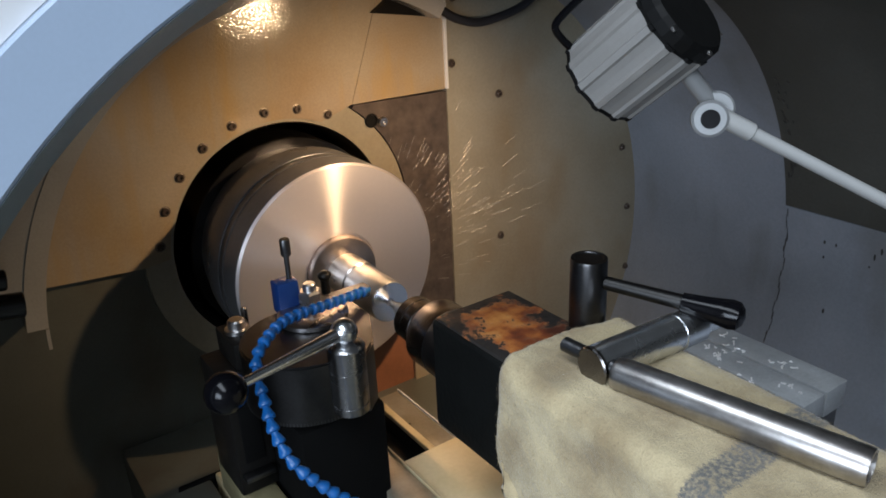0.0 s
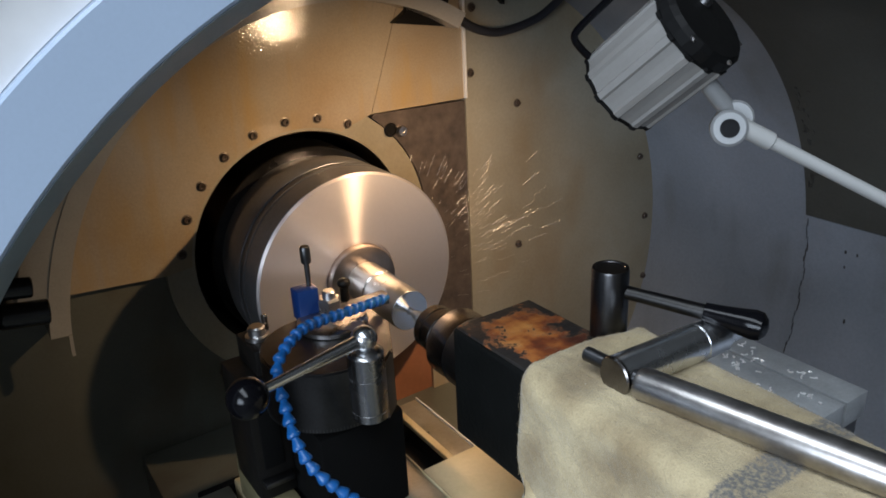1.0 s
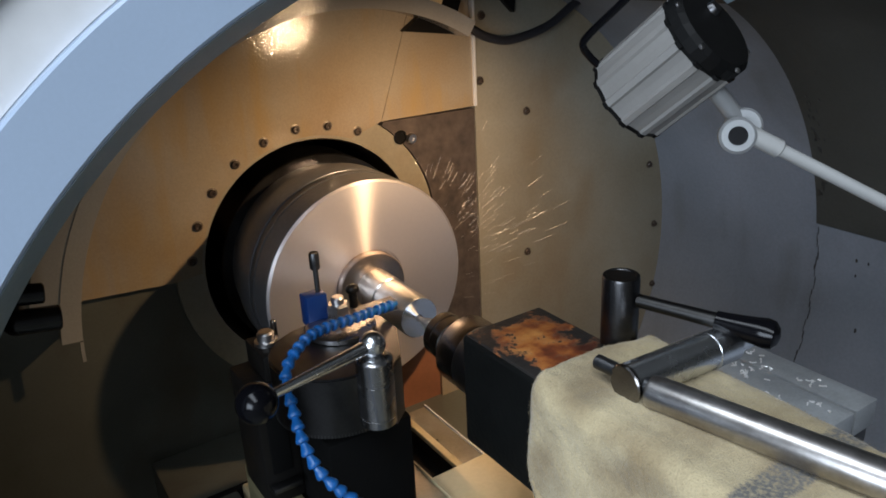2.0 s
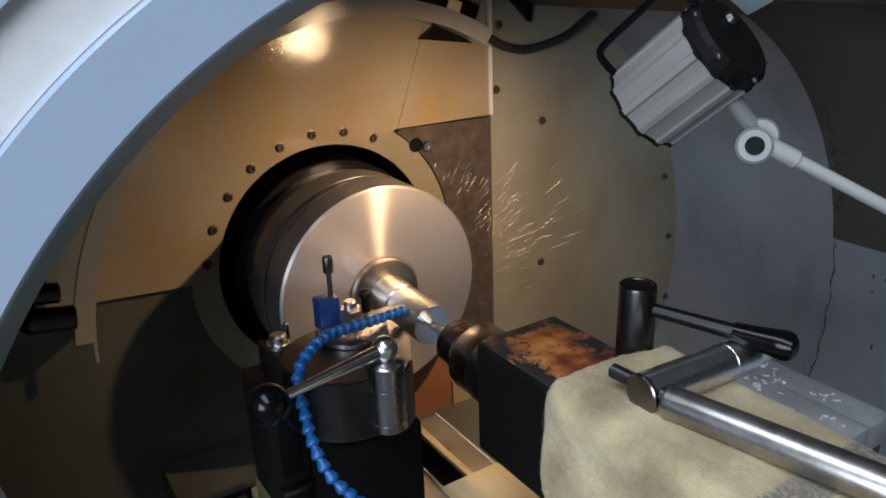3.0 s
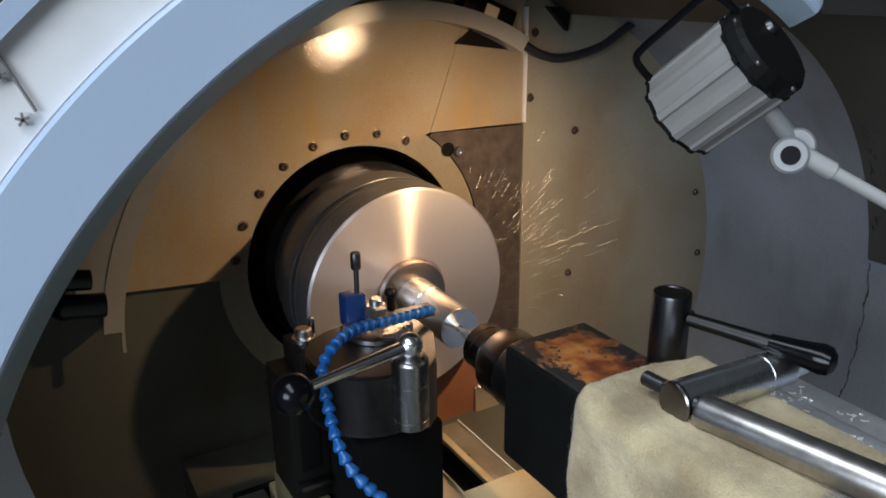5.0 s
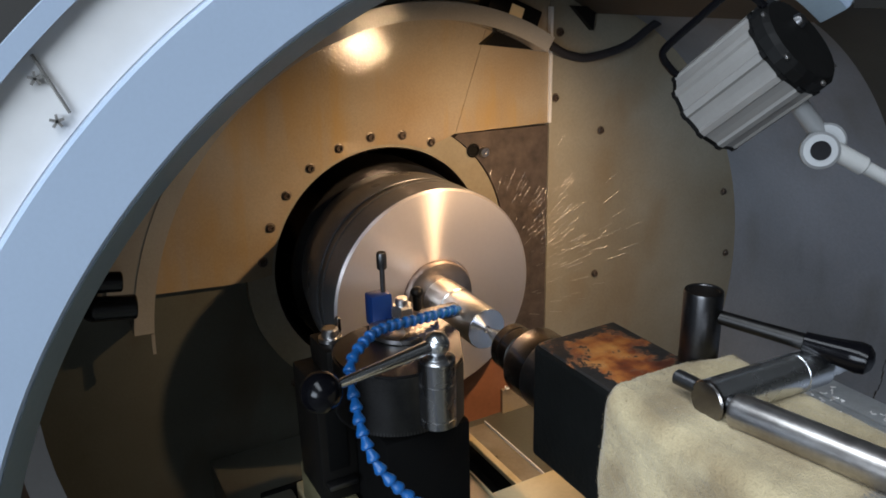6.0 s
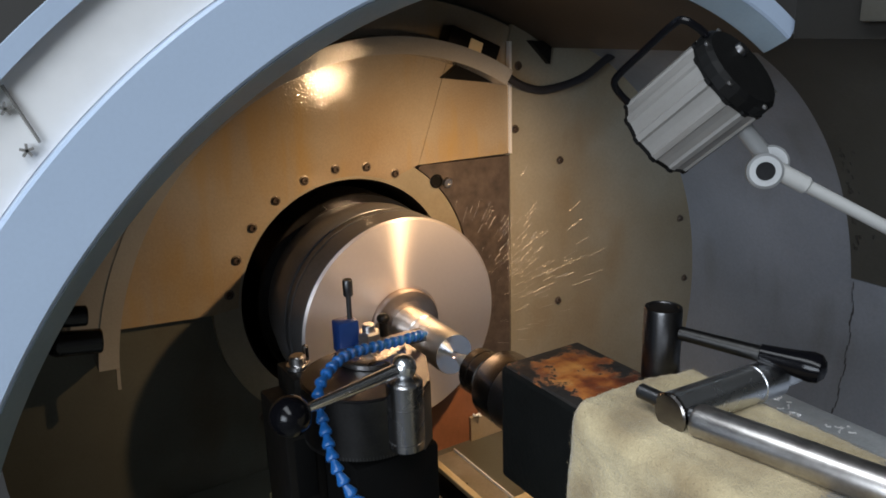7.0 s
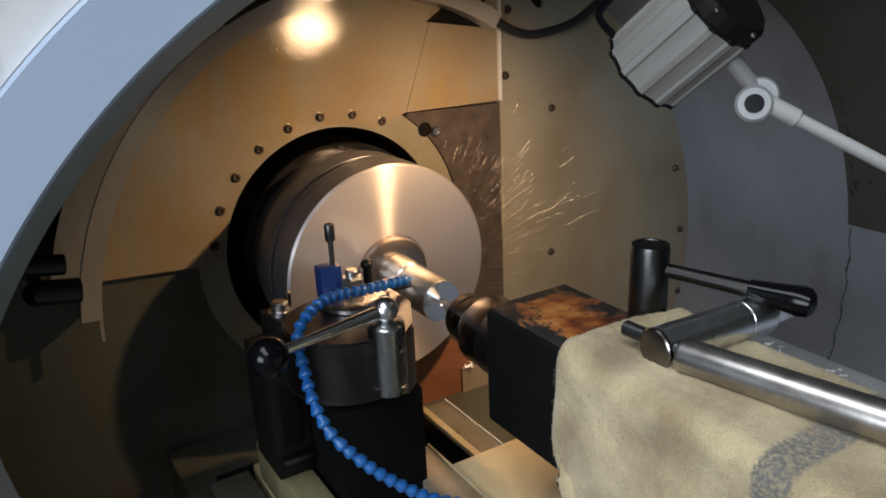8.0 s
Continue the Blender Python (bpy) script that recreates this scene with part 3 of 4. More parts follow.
part("back_flange", turned([(0.130, -0.012), (0.1425, -0.0125), (0.1440, -0.011), (0.1440, 0.06), (0.130, 0.06)], (0, 0, AXIS), (0, 1, 0), 128, False), OXIDE, chuck, "dark oily back flange")
part("face", turned([(0.1384, F + 0.0028), (0.1355, F), (0.05, F), (0.0495, F + 0.002), (0.047, F + 0.002)], (0, 0, AXIS), (0, 1, 0), 128, False), FACE_STEEL, chuck, "bright turned face")
part("nose_ring", turned([(0.0468, F + 0.004), (0.0468, F - 0.006), (0.045, F - 0.009), (0.036, F - 0.012), (0.024, F - 0.012)], (0, 0, AXIS), (0, 1, 0), 96, False), NOSE_STEEL, chuck, "dull brown nose ring")
work = thing("workpiece", (0, 0, AXIS), "freshly turned bright steel bar held in the chuck", "workpiece")
part("bar", turned([(0.0262, F), (0.0262, -0.206), (0.0256, -0.2065), (0.0246, -0.2075), (0.0246, -0.2720), (0.0240, -0.2730)], (0, 0, AXIS), (0, 1, 0), 96, False), WORK_STEEL, work)
part("end_face", turned([(0.0240, -0.2730), (0.0238, -0.2733), (0.0048, -0.2733), (0.0, -0.2683)], (0, 0, AXIS), (0, 1, 0), 96, False), MIRROR_STEEL, work, "mirror-bright end face")
centre = thing("live_centre", (0, -0.33, AXIS), "steel live centre with dark ring groove", "live centre")
part("point", turned([(0.001, -0.2705), (0.0068, -0.291), (0.0125, -0.3115), (0.0135, -0.3255)], (0, 0, AXIS), (0, 1, 0), 64), CHROME, centre)
part("cap", turned([(0.0130, -0.3185), (0.0225, -0.3190), (0.0256, -0.3225), (0.0256, -0.333), (0.0240, -0.3335), (0.0240, -0.336), (0.0262, -0.3365), (0.0262, -0.349), (0.0248, -0.350)], (0, 0, AXIS), (0, 1, 0), 64), CENTRE_STEEL, centre)
part("groove", turned([(0.0238, -0.3495), (0.0250, -0.352), (0.0250, -0.362), (0.0238, -0.364)], (0, 0, AXIS), (0, 1, 0), 64), BLACK_MATT, centre, "black rubber seal")
part("housing", turned([(0.030, -0.3635), (0.0365, -0.364), (0.0378, -0.366), (0.0378, -0.395)], (0, 0, AXIS), (0, 1, 0), 64), CENTRE_STEEL, centre)

# ---- tailstock ----
tail = thing("tailstock", (0, -0.6, 0.98), "black tailstock casting with rust-stained top", "tailstock")
part("quill", turned([(0.030, -0.394), (0.0378, -0.3945), (0.0385, -0.396), (0.0385, -0.45)], (0, 0, AXIS), (0, 1, 0), 64), DULL_STEEL, tail)
part("casting", joined(box(-0.049, 0.046, -0.575, -0.432, 1.043, 1.161, 0.005, 3), box(-0.0485, 0.0455, -1.02, -0.565, 1.045, 1.150, 0.005, 3)), CAST, tail)
part("top_skin", box(-0.046, 0.043, -0.572, -0.436, 1.155, 1.1632, 0.002, 2), RUSTED, tail, "rusted top with flaking black paint")
part("foot", box(-0.022, 0.035, -1.0, -0.53, 0.9455, 1.045, 0.004), CAST, tail)
part("clamp_post", turned([(0.0165, 1.150), (0.0165, 1.2262), (0.0157, 1.2285), (0.0128, 1.2287), (0.0122, 1.2278)], (0.0515, -0.5355, 0), (0, 0, 1), 48), OXIDE, tail)
lever = part("clamp_lever", rod((0.057, -0.548, 1.2075), (0.0895, -0.614, 1.2015), 0.0060, 0.0068), LEVER_STEEL, tail)
part("grip", turned([(0.006, 0), (0.0084, 0.0008), (0.0098, 0.018), (0.0115, 0.032), (0.0127, 0.040), (0.0116, 0.0462), (0.0070, 0.0502), (0.001, 0.0515)], (0.0865, -0.608, 1.2020), (0.0325, -0.066, -0.006), 32), BLACK_PLASTIC, lever, "gloss black grip")

# ---- towel ----
def towel():
    bm = bmesh.new()
    nu, nv = 180, 200
    left, right, top, rc = -0.0565, 0.082, 1.1675, 0.017
    turn = rc * math.pi / 2
    grid = []
    for j in range(nv + 1):
        back = 0.62 * j / nv
        drop_l = 0.098 + 0.17 * min(1.0, back / 0.16) ** 0.7
        drop_r = 0.004 + 0.15 * min(1.0, back / 0.25)
        flat = right - left - 2 * rc
        total = drop_l + turn + flat + turn + drop_r
        # the cloth rises over the step of the casting at its free edge
        lift = 0.0 if back > 0.045 else 0.0035 * (1 - back / 0.045)
        row = []
        for i in range(nu + 1):
            s = total * i / nu
            corner = 0.03 * max(0.0, 1 - s / 0.045) ** 2 + 0.020 * max(0.0, 1 - (total - s) / 0.04) ** 2
            y = -0.5385 - back - corner * max(0.0, 1 - back / 0.1)
            if s < drop_l:
                d = drop_l - s
                x, z, nx, nz = left - 0.05 * d * min(1.0, 0.3 + back / 0.2), top - rc - d, -1.0, 0.0
            elif s < drop_l + turn:
                a = (s - drop_l) / rc
                nx, nz = -math.cos(a), math.sin(a)
                x, z = left + rc + rc * nx, top - rc + rc * nz
            elif s < drop_l + turn + flat:
                x, z, nx, nz = left + rc + s - drop_l - turn, top, 0.0, 1.0
            elif s < drop_l + 2 * turn + flat:
                a = (s - drop_l - turn - flat) / rc
                nx, nz = math.sin(a), math.cos(a)
                x, z = right - rc + rc * nx, top - rc + rc * nz
            else:
                d = s - drop_l - 2 * turn - flat
                x, z, nx, nz = right + 0.25 * d, top - rc - 0.95 * d, 1.0, 0.0
            z += lift * max(0.0, nz)
            # bunched against the foot of the clamp post
            by_post = math.exp(-((x - 0.056) / 0.026) ** 2) * max(0.0, 1 - back / 0.07)
            y -= 0.016 * by_post
            z += 0.004 * by_post * max(0.0, nz)
            w = abs(noise.noise(Vector((x * 9, y * 9, z * 9)))) * 0.004 + noise.noise(Vector((x * 30, y * 30, z * 30))) * 0.0016 + noise.noise(Vector((x * 190, y * 190, z * 190))) * 0.0009
            w += 0.0035 * (1 + math.sin(y * 40 + 8 * z)) * min(1.0, max(0.0, 1.13 - z) / 0.05)
            e = 0.0022 * noise.noise(Vector((s * 16, 3.1, 0))) if j < 8 else 0
            curl = 0.004 * max(0.0, 1 - back / 0.009) ** 2
            row.append(bm.verts.new((x + nx * (w - curl), y + e, z + nz * (w - curl))))
        grid.append(row)
    for j in range(nv):
        for i in range(nu):
            bm.faces.new((grid[j][i], grid[j + 1][i], grid[j + 1][i + 1], grid[j][i + 1]))
    return bm


cloth = part("towel", towel(), striped_terry(), None)
tagged(cloth, "worn beige terry towel with grey stripe draped over the tailstock", "towel")
pile = bmesh.new()
pile_rng = random.Random(12)
for face in cloth.data.polygons:
    c, nn = face.center, face.normal
    for _ in range(2):
        d = (nn + Vector((pile_rng.uniform(-1, 1), pile_rng.uniform(-1, 1), pile_rng.uniform(-1, 1))) * 0.8).normalized() * pile_rng.uniform(0.0010, 0.0020)
        w = Vector((pile_rng.uniform(-1, 1), pile_rng.uniform(-1, 1), pile_rng.uniform(-1, 1))).normalized() * 0.00028
        o = c - nn * 0.0002 + Vector((pile_rng.uniform(-1, 1), pile_rng.uniform(-1, 1), 0)) * 0.0014
        pile.faces.new((pile.verts.new(o - w), pile.verts.new(o + w), pile.verts.new(o + d)))
tagged(part("nap", pile, cloth.data.materials[0], cloth, "fuzzy terry pile"), kind="stuff")
so = cloth.modifiers.new("thick", "SOLIDIFY")
so.thickness, so.offset = 0.005, -1

# ---- chuck key with tube ----
key = thing("chuck_key", (0, -0.61, 1.176), "chrome T-handled chuck key with steel tube, lying on the towel", "chuck key")
HEAD = Vector((0.117, -0.0065, 0.0)).normalized()
part("head", turned([(0.0140, 0), (0.0160, 0.0022), (0.0160, 0.088), (0.0155, 0.0885), (0.0155, 0.0895), (0.0160, 0.09), (0.0160, 0.115), (0.0125, 0.119), (0.0125, 0.121)], (-0.0165, -0.6085, 1.180), HEAD, 48), CHROME, key)
part("end_disc", turned([(0.0150, -0.0016), (0.0163, -0.0004), (0.0163, 0.0020), (0.0155, 0.0026)], (-0.0165, -0.6085, 1.180), HEAD, 48), CENTRE_STEEL, key, "dull steel end disc")
part("square_end", box(0.098, 0.142, -0.6245, -0.6075, 1.1715, 1.1885, 0.002), CHROME, key)
part("handle", rod((-0.0135, -0.5735, 1.184), (-0.0065, -0.64, 1.183), 0.0062), DULL_STEEL, key)
part("tube", turned([(0.0100, 0), (0.0120, 0.001), (0.0131, 0.004), (0.0131, 0.1765), (0.0124, 0.1785), (0.0102, 0.1785), (0.0102, 0.13)], (-0.0095, -0.6265, 1.181), (0.0385, -0.1725, 0.0), 40, False), TUBE_STEEL, key, "worn steel tube")

# ---- things on the carriage, which feeds to the headstock ----
feeding = []
post = thing("tool_post", (-0.13, -0.32, 0.9), "quick-change steel tool post with serrated round body", "tool post")
feeding.append(post)
outline = [(-0.133 + 0.064 * math.cos(radians(a)), -0.318 + 0.064 * math.sin(radians(a))) for a in range(75, 291, 6)] + [(-0.104, -0.390), (-0.086, -0.374), (-0.058, -0.318), (-0.058, -0.262), (-0.075, -0.25)]
bm = bmesh.new()
low = [bm.verts.new((x, y, 1.065)) for x, y in outline]
top = [bm.verts.new((x, y, 1.129)) for x, y in outline]
bm.faces.new(low[::-1])
cap_face = bm.faces.new(top)
for k in range(len(outline)):
    j = (k + 1) % len(outline)
    bm.faces.new((low[k], low[j], top[j], top[k]))
bmesh.ops.recalc_face_normals(bm, faces=bm.faces[:])
bmesh.ops.bevel(bm, geom=list(cap_face.edges), offset=0.002, segments=2, affect="EDGES")
part("body", bm, OXIDE, post)
teeth = bmesh.new()
for a in range(100, 290, 3):
    m = Matrix.Translation((-0.133, -0.318, 1.0665)) @ Matrix.Rotation(radians(a), 4, "Z") @ Matrix.Translation((0.0638, 0, 0)) @ Matrix.Diagonal((0.0012, 0.0012, 0.0035, 1))
    bmesh.ops.create_cube(teeth, size=1, matrix=m)
tagged(part("serration", teeth, DULL_STEEL, post, "fine serrated lower edge"), kind="stuff")
part("nut", turned([(0.0125, 1.136), (0.0130, 1.138), (0.0130, 1.148), (0.0110, 1.150)], (-0.100, -0.268, 0), (0, 0, 1), 6), STEEL, post, "bright hexagon nut", False)
part("stud", rod((-0.100, -0.268, 1.148), (-0.100, -0.268, 1.158), 0.0072), STEEL, post)
part("tool_clamp", joined(ball((-0.073, -0.250, 1.152), 0.0075, 0.8), rod((-0.073, -0.250, 1.13), (-0.073, -0.250, 1.15), 0.005)), BLACK_METAL, post)
part("tool_bit", box(-0.075, -0.024, -0.262, -0.246, 1.116, 1.128, 0.001), DULL_STEEL, post)
part("collar", turned([(0.034, 1.128), (0.037, 1.130), (0.037, 1.1345), (0.034, 1.136), (0.020, 1.136)], (-0.108, -0.288, 0), (0, 0, 1), 64), STEEL, post, "bright round collar")
part("clamp_cylinder", turned([(0.0165, 1.072), (0.018, 1.0735), (0.018, 1.081), (0.0172, 1.0815), (0.0172, 1.0825), (0.018, 1.083), (0.018, 1.118), (0.0172, 1.1185), (0.0172, 1.1195), (0.018, 1.12), (0.018, 1.142), (0.0165, 1.144), (0.012, 1.146)], (-0.121, -0.384, 0), (0, 0, 1), 48), CYLINDER_STEEL, post)
lv = part("clamp_lever", joined(ball((-0.121, -0.384, 1.157), 0.0128), rod((-0.125, -0.385, 1.157), (-0.235, -0.414, 1.160), 0.0068, 0.0042)), CHROME, post, "chrome lever")
part("ball_knob", ball((-0.247, -0.4175, 1.160), 0.0178), BLACK_PLASTIC, lv, "gloss black ball")
part("slide", box(-0.172, -0.0775, -0.372, -0.27, 0.88, 1.0560, 0.004), BLACK_RUBBER, post, "matt black compound slide cover")
holder = thing("tool_holder", (-0.12, -0.25, 1.05), "steel tool holder with blue block and knurled screw", "tool holder")
feeding.append(holder)
part("column", box(-0.214, -0.172, -0.295, -0.225, 0.9525, 1.094, 0.003), BLACK_METAL, holder)
part("column_top", box(-0.195, -0.170, -0.285, -0.232, 1.0942, 1.124, 0.003), BLACK_METAL, holder)
part("column_slot", box(-0.205, -0.183, -0.2965, -0.2935, 0.992, 1.062, 0.001), BLACK_RUBBER, holder)
part("blue_block", box(-0.134, -0.110, -0.266, -0.246, 1.128, 1.164, 0.002), BLUE_BLOCK, holder)
part("bolt", turned([(0.0125, 1.1245), (0.0125, 1.1285), (0.009, 1.129), (0.009, 1.1365), (0.007, 1.1385)], (-0.180, -0.258, 0), (0, 0, 1), 24), STEEL, holder)
part("pin", rod((-0.165, -0.243, 1.11), (-0.165, -0.243, 1.141), 0.0035), STEEL, holder)
part("foot_plate", box(-0.211, -0.178, -0.308, -0.2955, 0.976, 0.982, 0.0015), DULL_STEEL, holder)
part("base_block", box(-0.209, -0.176, -0.355, -0.20, 0.90, 0.952, 0.003), SHADOWED_BASE, holder, "oily tan base in shadow tone")
part("screw", rod((-0.116, -0.256, 1.16), (-0.116, -0.256, 1.196), 0.0028), DULL_STEEL, holder)
part("knurled_knob", turned([(0.0045, 1.190), (0.0055, 1.1915), (0.0055, 1.207), (0.0045, 1.209)], (-0.116, -0.256, 0), (0, 0, 1), 24), DULL_STEEL, holder)

# ---- blue hose ----
hose_line = [(-0.042, -0.285, 1.137), (-0.1, -0.31, 1.149), (-0.155, -0.335, 1.161), (-0.189, -0.36, 1.16), (-0.205, -0.375, 1.148), (-0.21, -0.397, 1.128), (-0.213, -0.42, 1.107), (-0.207, -0.438, 1.083), (-0.187, -0.45, 1.055), (-0.16, -0.46, 1.027), (-0.129, -0.47, 1.003), (-0.09, -0.48, 0.985)]
hose = thing("coolant_hose", (-0.2, -0.4, 1.0), "blue segmented coolant hose curving over the tool post", "hose")
feeding.append(hose)
tmp, line = sweep(hose_line, 0.004, 6, 24)
tmp.free()
dist, want = 0.0, 0.0
for a, b in zip(line, line[1:]):
    dist += (b - a).length
    if dist >= want:
        d = (a - b).normalized()
        part("segment", turned([(0.0030, -0.0066), (0.0054, -0.0056), (0.0061, -0.0040), (0.0058, -0.0024), (0.0044, 0.0012), (0.0034, 0.0034), (0.0030, 0.0072)], b, d, 16), BLUE, hose)
        want += 0.0118

# ---- work lamp ----
lamp = thing("work_lamp", (0.187, -0.535, 1.329), "grey ribbed machine work lamp with black caps on an arm", "work lamp")
feeding.append(lamp)
A = -AIM
side = A.orthogonal().normalized()
def ribbed(r, L0, L1, nrib=12):
    bm = bmesh.new()
    q = A.to_track_quat("Z", "Y").to_matrix()
    ring = []
    for k in range(nrib):
        for fa, fr in ((0.0, 1.0), (0.12, 1.0), (0.2, 0.95), (0.5, 0.93), (0.8, 0.95), (0.88, 1.0)):
            a = 2 * math.pi * (k + fa) / nrib
            ring.append((r * fr * math.cos(a), r * fr * math.sin(a)))
    loops = [[bm.verts.new(LENS + q @ Vector((x, y, s))) for x, y in ring] for s in (L0, L1)]
    for k in range(len(ring)):
        j = (k + 1) % len(ring)
        bm.faces.new((loops[0][k], loops[0][j], loops[1][j], loops[1][k]))
    bm.faces.new(loops[0][::-1]), bm.faces.new(loops[1])
    bmesh.ops.recalc_face_normals(bm, faces=bm.faces[:])
    return bm
up_of_cap = A.to_track_quat("Z", "Y").to_matrix() @ Vector((0.012, 0.016, 0))
part("housing", ribbed(0.0460, 0.004, 0.0885), ALU, lamp, "ribbed grey housing", False)
part("front_ring", ribbed(0.0464, 0.0, 0.0038), BLACK_MATT, lamp, "black front ring", False)
part("lens", turned([(0.040, 0), (0.038, -0.0004), (0.01, -0.0008)], LENS - A * 0.0006, A, 40), GLASS, lamp, "lit lens")
cap = part("rear_cap", joined(ribbed(0.0466, 0.0887, 0.0925), turned([(0.0455, 0.0927), (0.0450, 0.102), (0.0405, 0.1065), (0.012, 0.108)], LENS, A, 24)), BLACK_MATT, lamp, "black rear cap", False)
q_cap = A.to_track_quat("Z", "Y").to_matrix()
for k in range(6):
    c = LENS + q_cap @ Vector((0.0435 * math.cos(k * math.pi / 3 + 0.3), 0.0435 * math.sin(k * math.pi / 3 + 0.3), 0.1025))
    part("screw", rod(c, c + A * 0.0025, 0.0028, None, 0.0005, 12), STEEL, cap)
c = LENS + A * 0.107
part("cable_gland", rod(c + up_of_cap, c + up_of_cap + A * 0.006, 0.007, 0.006, 0.001, 20), DULL_STEEL, cap)
J = Vector((0.187, -0.535, 1.329))
view = Vector((0.72, 0.66, -0.19)).normalized()
up = Vector((0.12, 0.16, 0.98))
J2 = J + view * 0.021 + up * 0.008 + Vector((0.006, -0.004, 0))
part("joint", turned([(0.0140, -0.004), (0.0165, -0.002), (0.0165, 0.009), (0.0145, 0.011)], J, view, 40), JOINT_GREY, lamp)
part("joint_half", turned([(0.0145, -0.010), (0.0165, -0.008), (0.0165, 0.006), (0.0140, 0.008)], J2, view, 40), JOINT_GREY, lamp)
part("joint_cap", turned([(0.0085, -0.0052), (0.0085, -0.0035)], J, view, 32), BLACK_PLASTIC, lamp)
root = LENS + A * 0.072
part("stem", rod(J2, J2 + (root - J2) * 0.8, 0.0085), JOINT_GREY, lamp)
def around(deg, r, s):
    q = A.to_track_quat("Z", "Y").to_matrix()
    return LENS + q @ Vector((r * math.cos(radians(deg)), r * math.sin(radians(deg)), s))
best = max(range(0, 360, 3), key=lambda g: (around(g, 0.05, 0.05) - LENS - A * 0.05).dot(Vector((-0.42, 0.05, 0.75))))
part("carry_handle", sweep([around(best, 0.043, 0.006), around(best, 0.055, 0.0065), around(best, 0.068, 0.010), around(best, 0.0725, 0.020), around(best, 0.073, 0.056), around(best, 0.0725, 0.092), around(best, 0.068, 0.101), around(best, 0.055, 0.104), around(best, 0.043, 0.104)], 0.0036, 10, 5)[0], BLACK_PLASTIC, lamp, "black carrying handle")
ARM = Vector((0.027, -0.022, -0.0186)).normalized()
SOCKET = J + view * 0.006 + Vector((0, 0, 0.007))
part("arm_socket", rod(SOCKET + ARM * 0.010, SOCKET + ARM * 0.045, 0.0085), WHITE_ARM, lamp)
part("arm", rod(SOCKET + ARM * 0.04, SOCKET + ARM * 0.42, 0.0061), WHITE_ARM, lamp)

# ---- slotted table on the carriage ----
table = thing("slotted_table", (0.36, -0.5, 0.93), "grey slotted cross-slide table scattered with bright chips", "machine table")
feeding.append(table)
for x0, x1 in ((0.290, 0.338), (0.3425, 0.384), (0.3885, 0.432)):
    part("rail", box(x0, x1, -0.583, -0.36, 0.945, 0.98, 0.0012), TABLE, table)
part("base", box(0.292, 0.430, -0.578, -0.36, 0.86, 0.968, 0.002), DULL_STEEL, table)
part("clamp_rod", rod((0.400, -0.612, 0.905), (0.52, -0.752, 0.905), 0.0055), DULL_STEEL, table, "grey clamping rod")

saddle = thing("carriage_saddle", (-0.2, -0.3, 0.86), "oily carriage saddle under the tool post", "saddle")
feeding.append(saddle)
part("wing", box(-0.207, -0.15, -0.50, -0.165, 0.864, 0.899, 0.003), WAY, saddle)
part("outer_wing", box(-0.262, -0.213, -0.50, -0.165, 0.864, 0.893, 0.003), LOWER_PAINT, saddle)
part("apron", box(-0.30, -0.262, -0.50, -0.16, 0.70, 0.885, 0.004), LOWER_PAINT, saddle)
part("wiper", box(-0.25, -0.16, -0.164, -0.155, 0.864, 0.893, 0.002), BLACK_RUBBER, saddle)

# ---- bed ----
bed = thing("lathe_bed", (0, -0.6, 0.7), "oily lathe bed with flat and raised guide ways", "lathe bed")
part("way", box(0.0215, 0.031, -1.8, -0.165, 0.893, 0.901, 0.0015), WAY, bed, "oily bright guide way edge")
# black web here and black floor below paint the shade of the gap
part("shaded_web", box(0.026, 0.060, -1.8, -0.166, 0.80, 0.8928, 0.001), BLACK_METAL, bed)
part("way_plate", box(0.0315, 0.062, -1.8, -0.165, 0.893, 0.8985, 0.001), BED_STEEL, bed, "grey ground steel way")
part("edge_strip", box(0.0622, 0.064, -1.8, -0.165, 0.84, 0.9015, 0.0005), BARE, bed, "bright edge of the way")
part("gap_shade", box(-0.06, 0.0255, -1.8, -0.165, 0.8605, 0.864), BLACK_METAL, bed)
part("frame", box(-0.28, 0.2, -1.8, 0.0, 0.5, 0.86, 0.003), LOWER_PAINT, bed)
base = thing("bed_plate", (0, -0.6, 0.9), "tan painted plate across the bed below the tailstock", "plate")
part("slab", box(-0.0445, 0.125, -1.0, -0.352, 0.902, 0.945, 0.003), TAN, base)
part("side_rail", box(-0.085, -0.0475, -1.0, -0.306, 0.90, 0.9455, 0.002), BED_STEEL, base, "grey steel side rail")
part("rail_edge", box(-0.0472, -0.0449, -1.0, -0.306, 0.90, 0.9475, 0.0006), WAY, base)


# ---- small things on the walls ----
def screw(x, z, y=-0.001, r=0.0052, group="panel screws"):
    ob = thing("socket_screw", (x, y, z), "dark oily socket head screw in the panel", "screw", group)
    part("washer", turned([(r * 1.35, 0.0012), (r * 1.35, -0.0002), (r * 0.9, -0.0009)], (x, y, z), (0, 1, 0), 24), SCREW_RIM, ob)
    part("screw_head", turned([(r, 0), (r, -0.0035), (r * 0.85, -0.0045), (r * 0.45, -0.0045), (r * 0.42, -0.0018)], (x, y, z), (0, 1, 0), 20), BORE_STEEL, ob)
    return ob


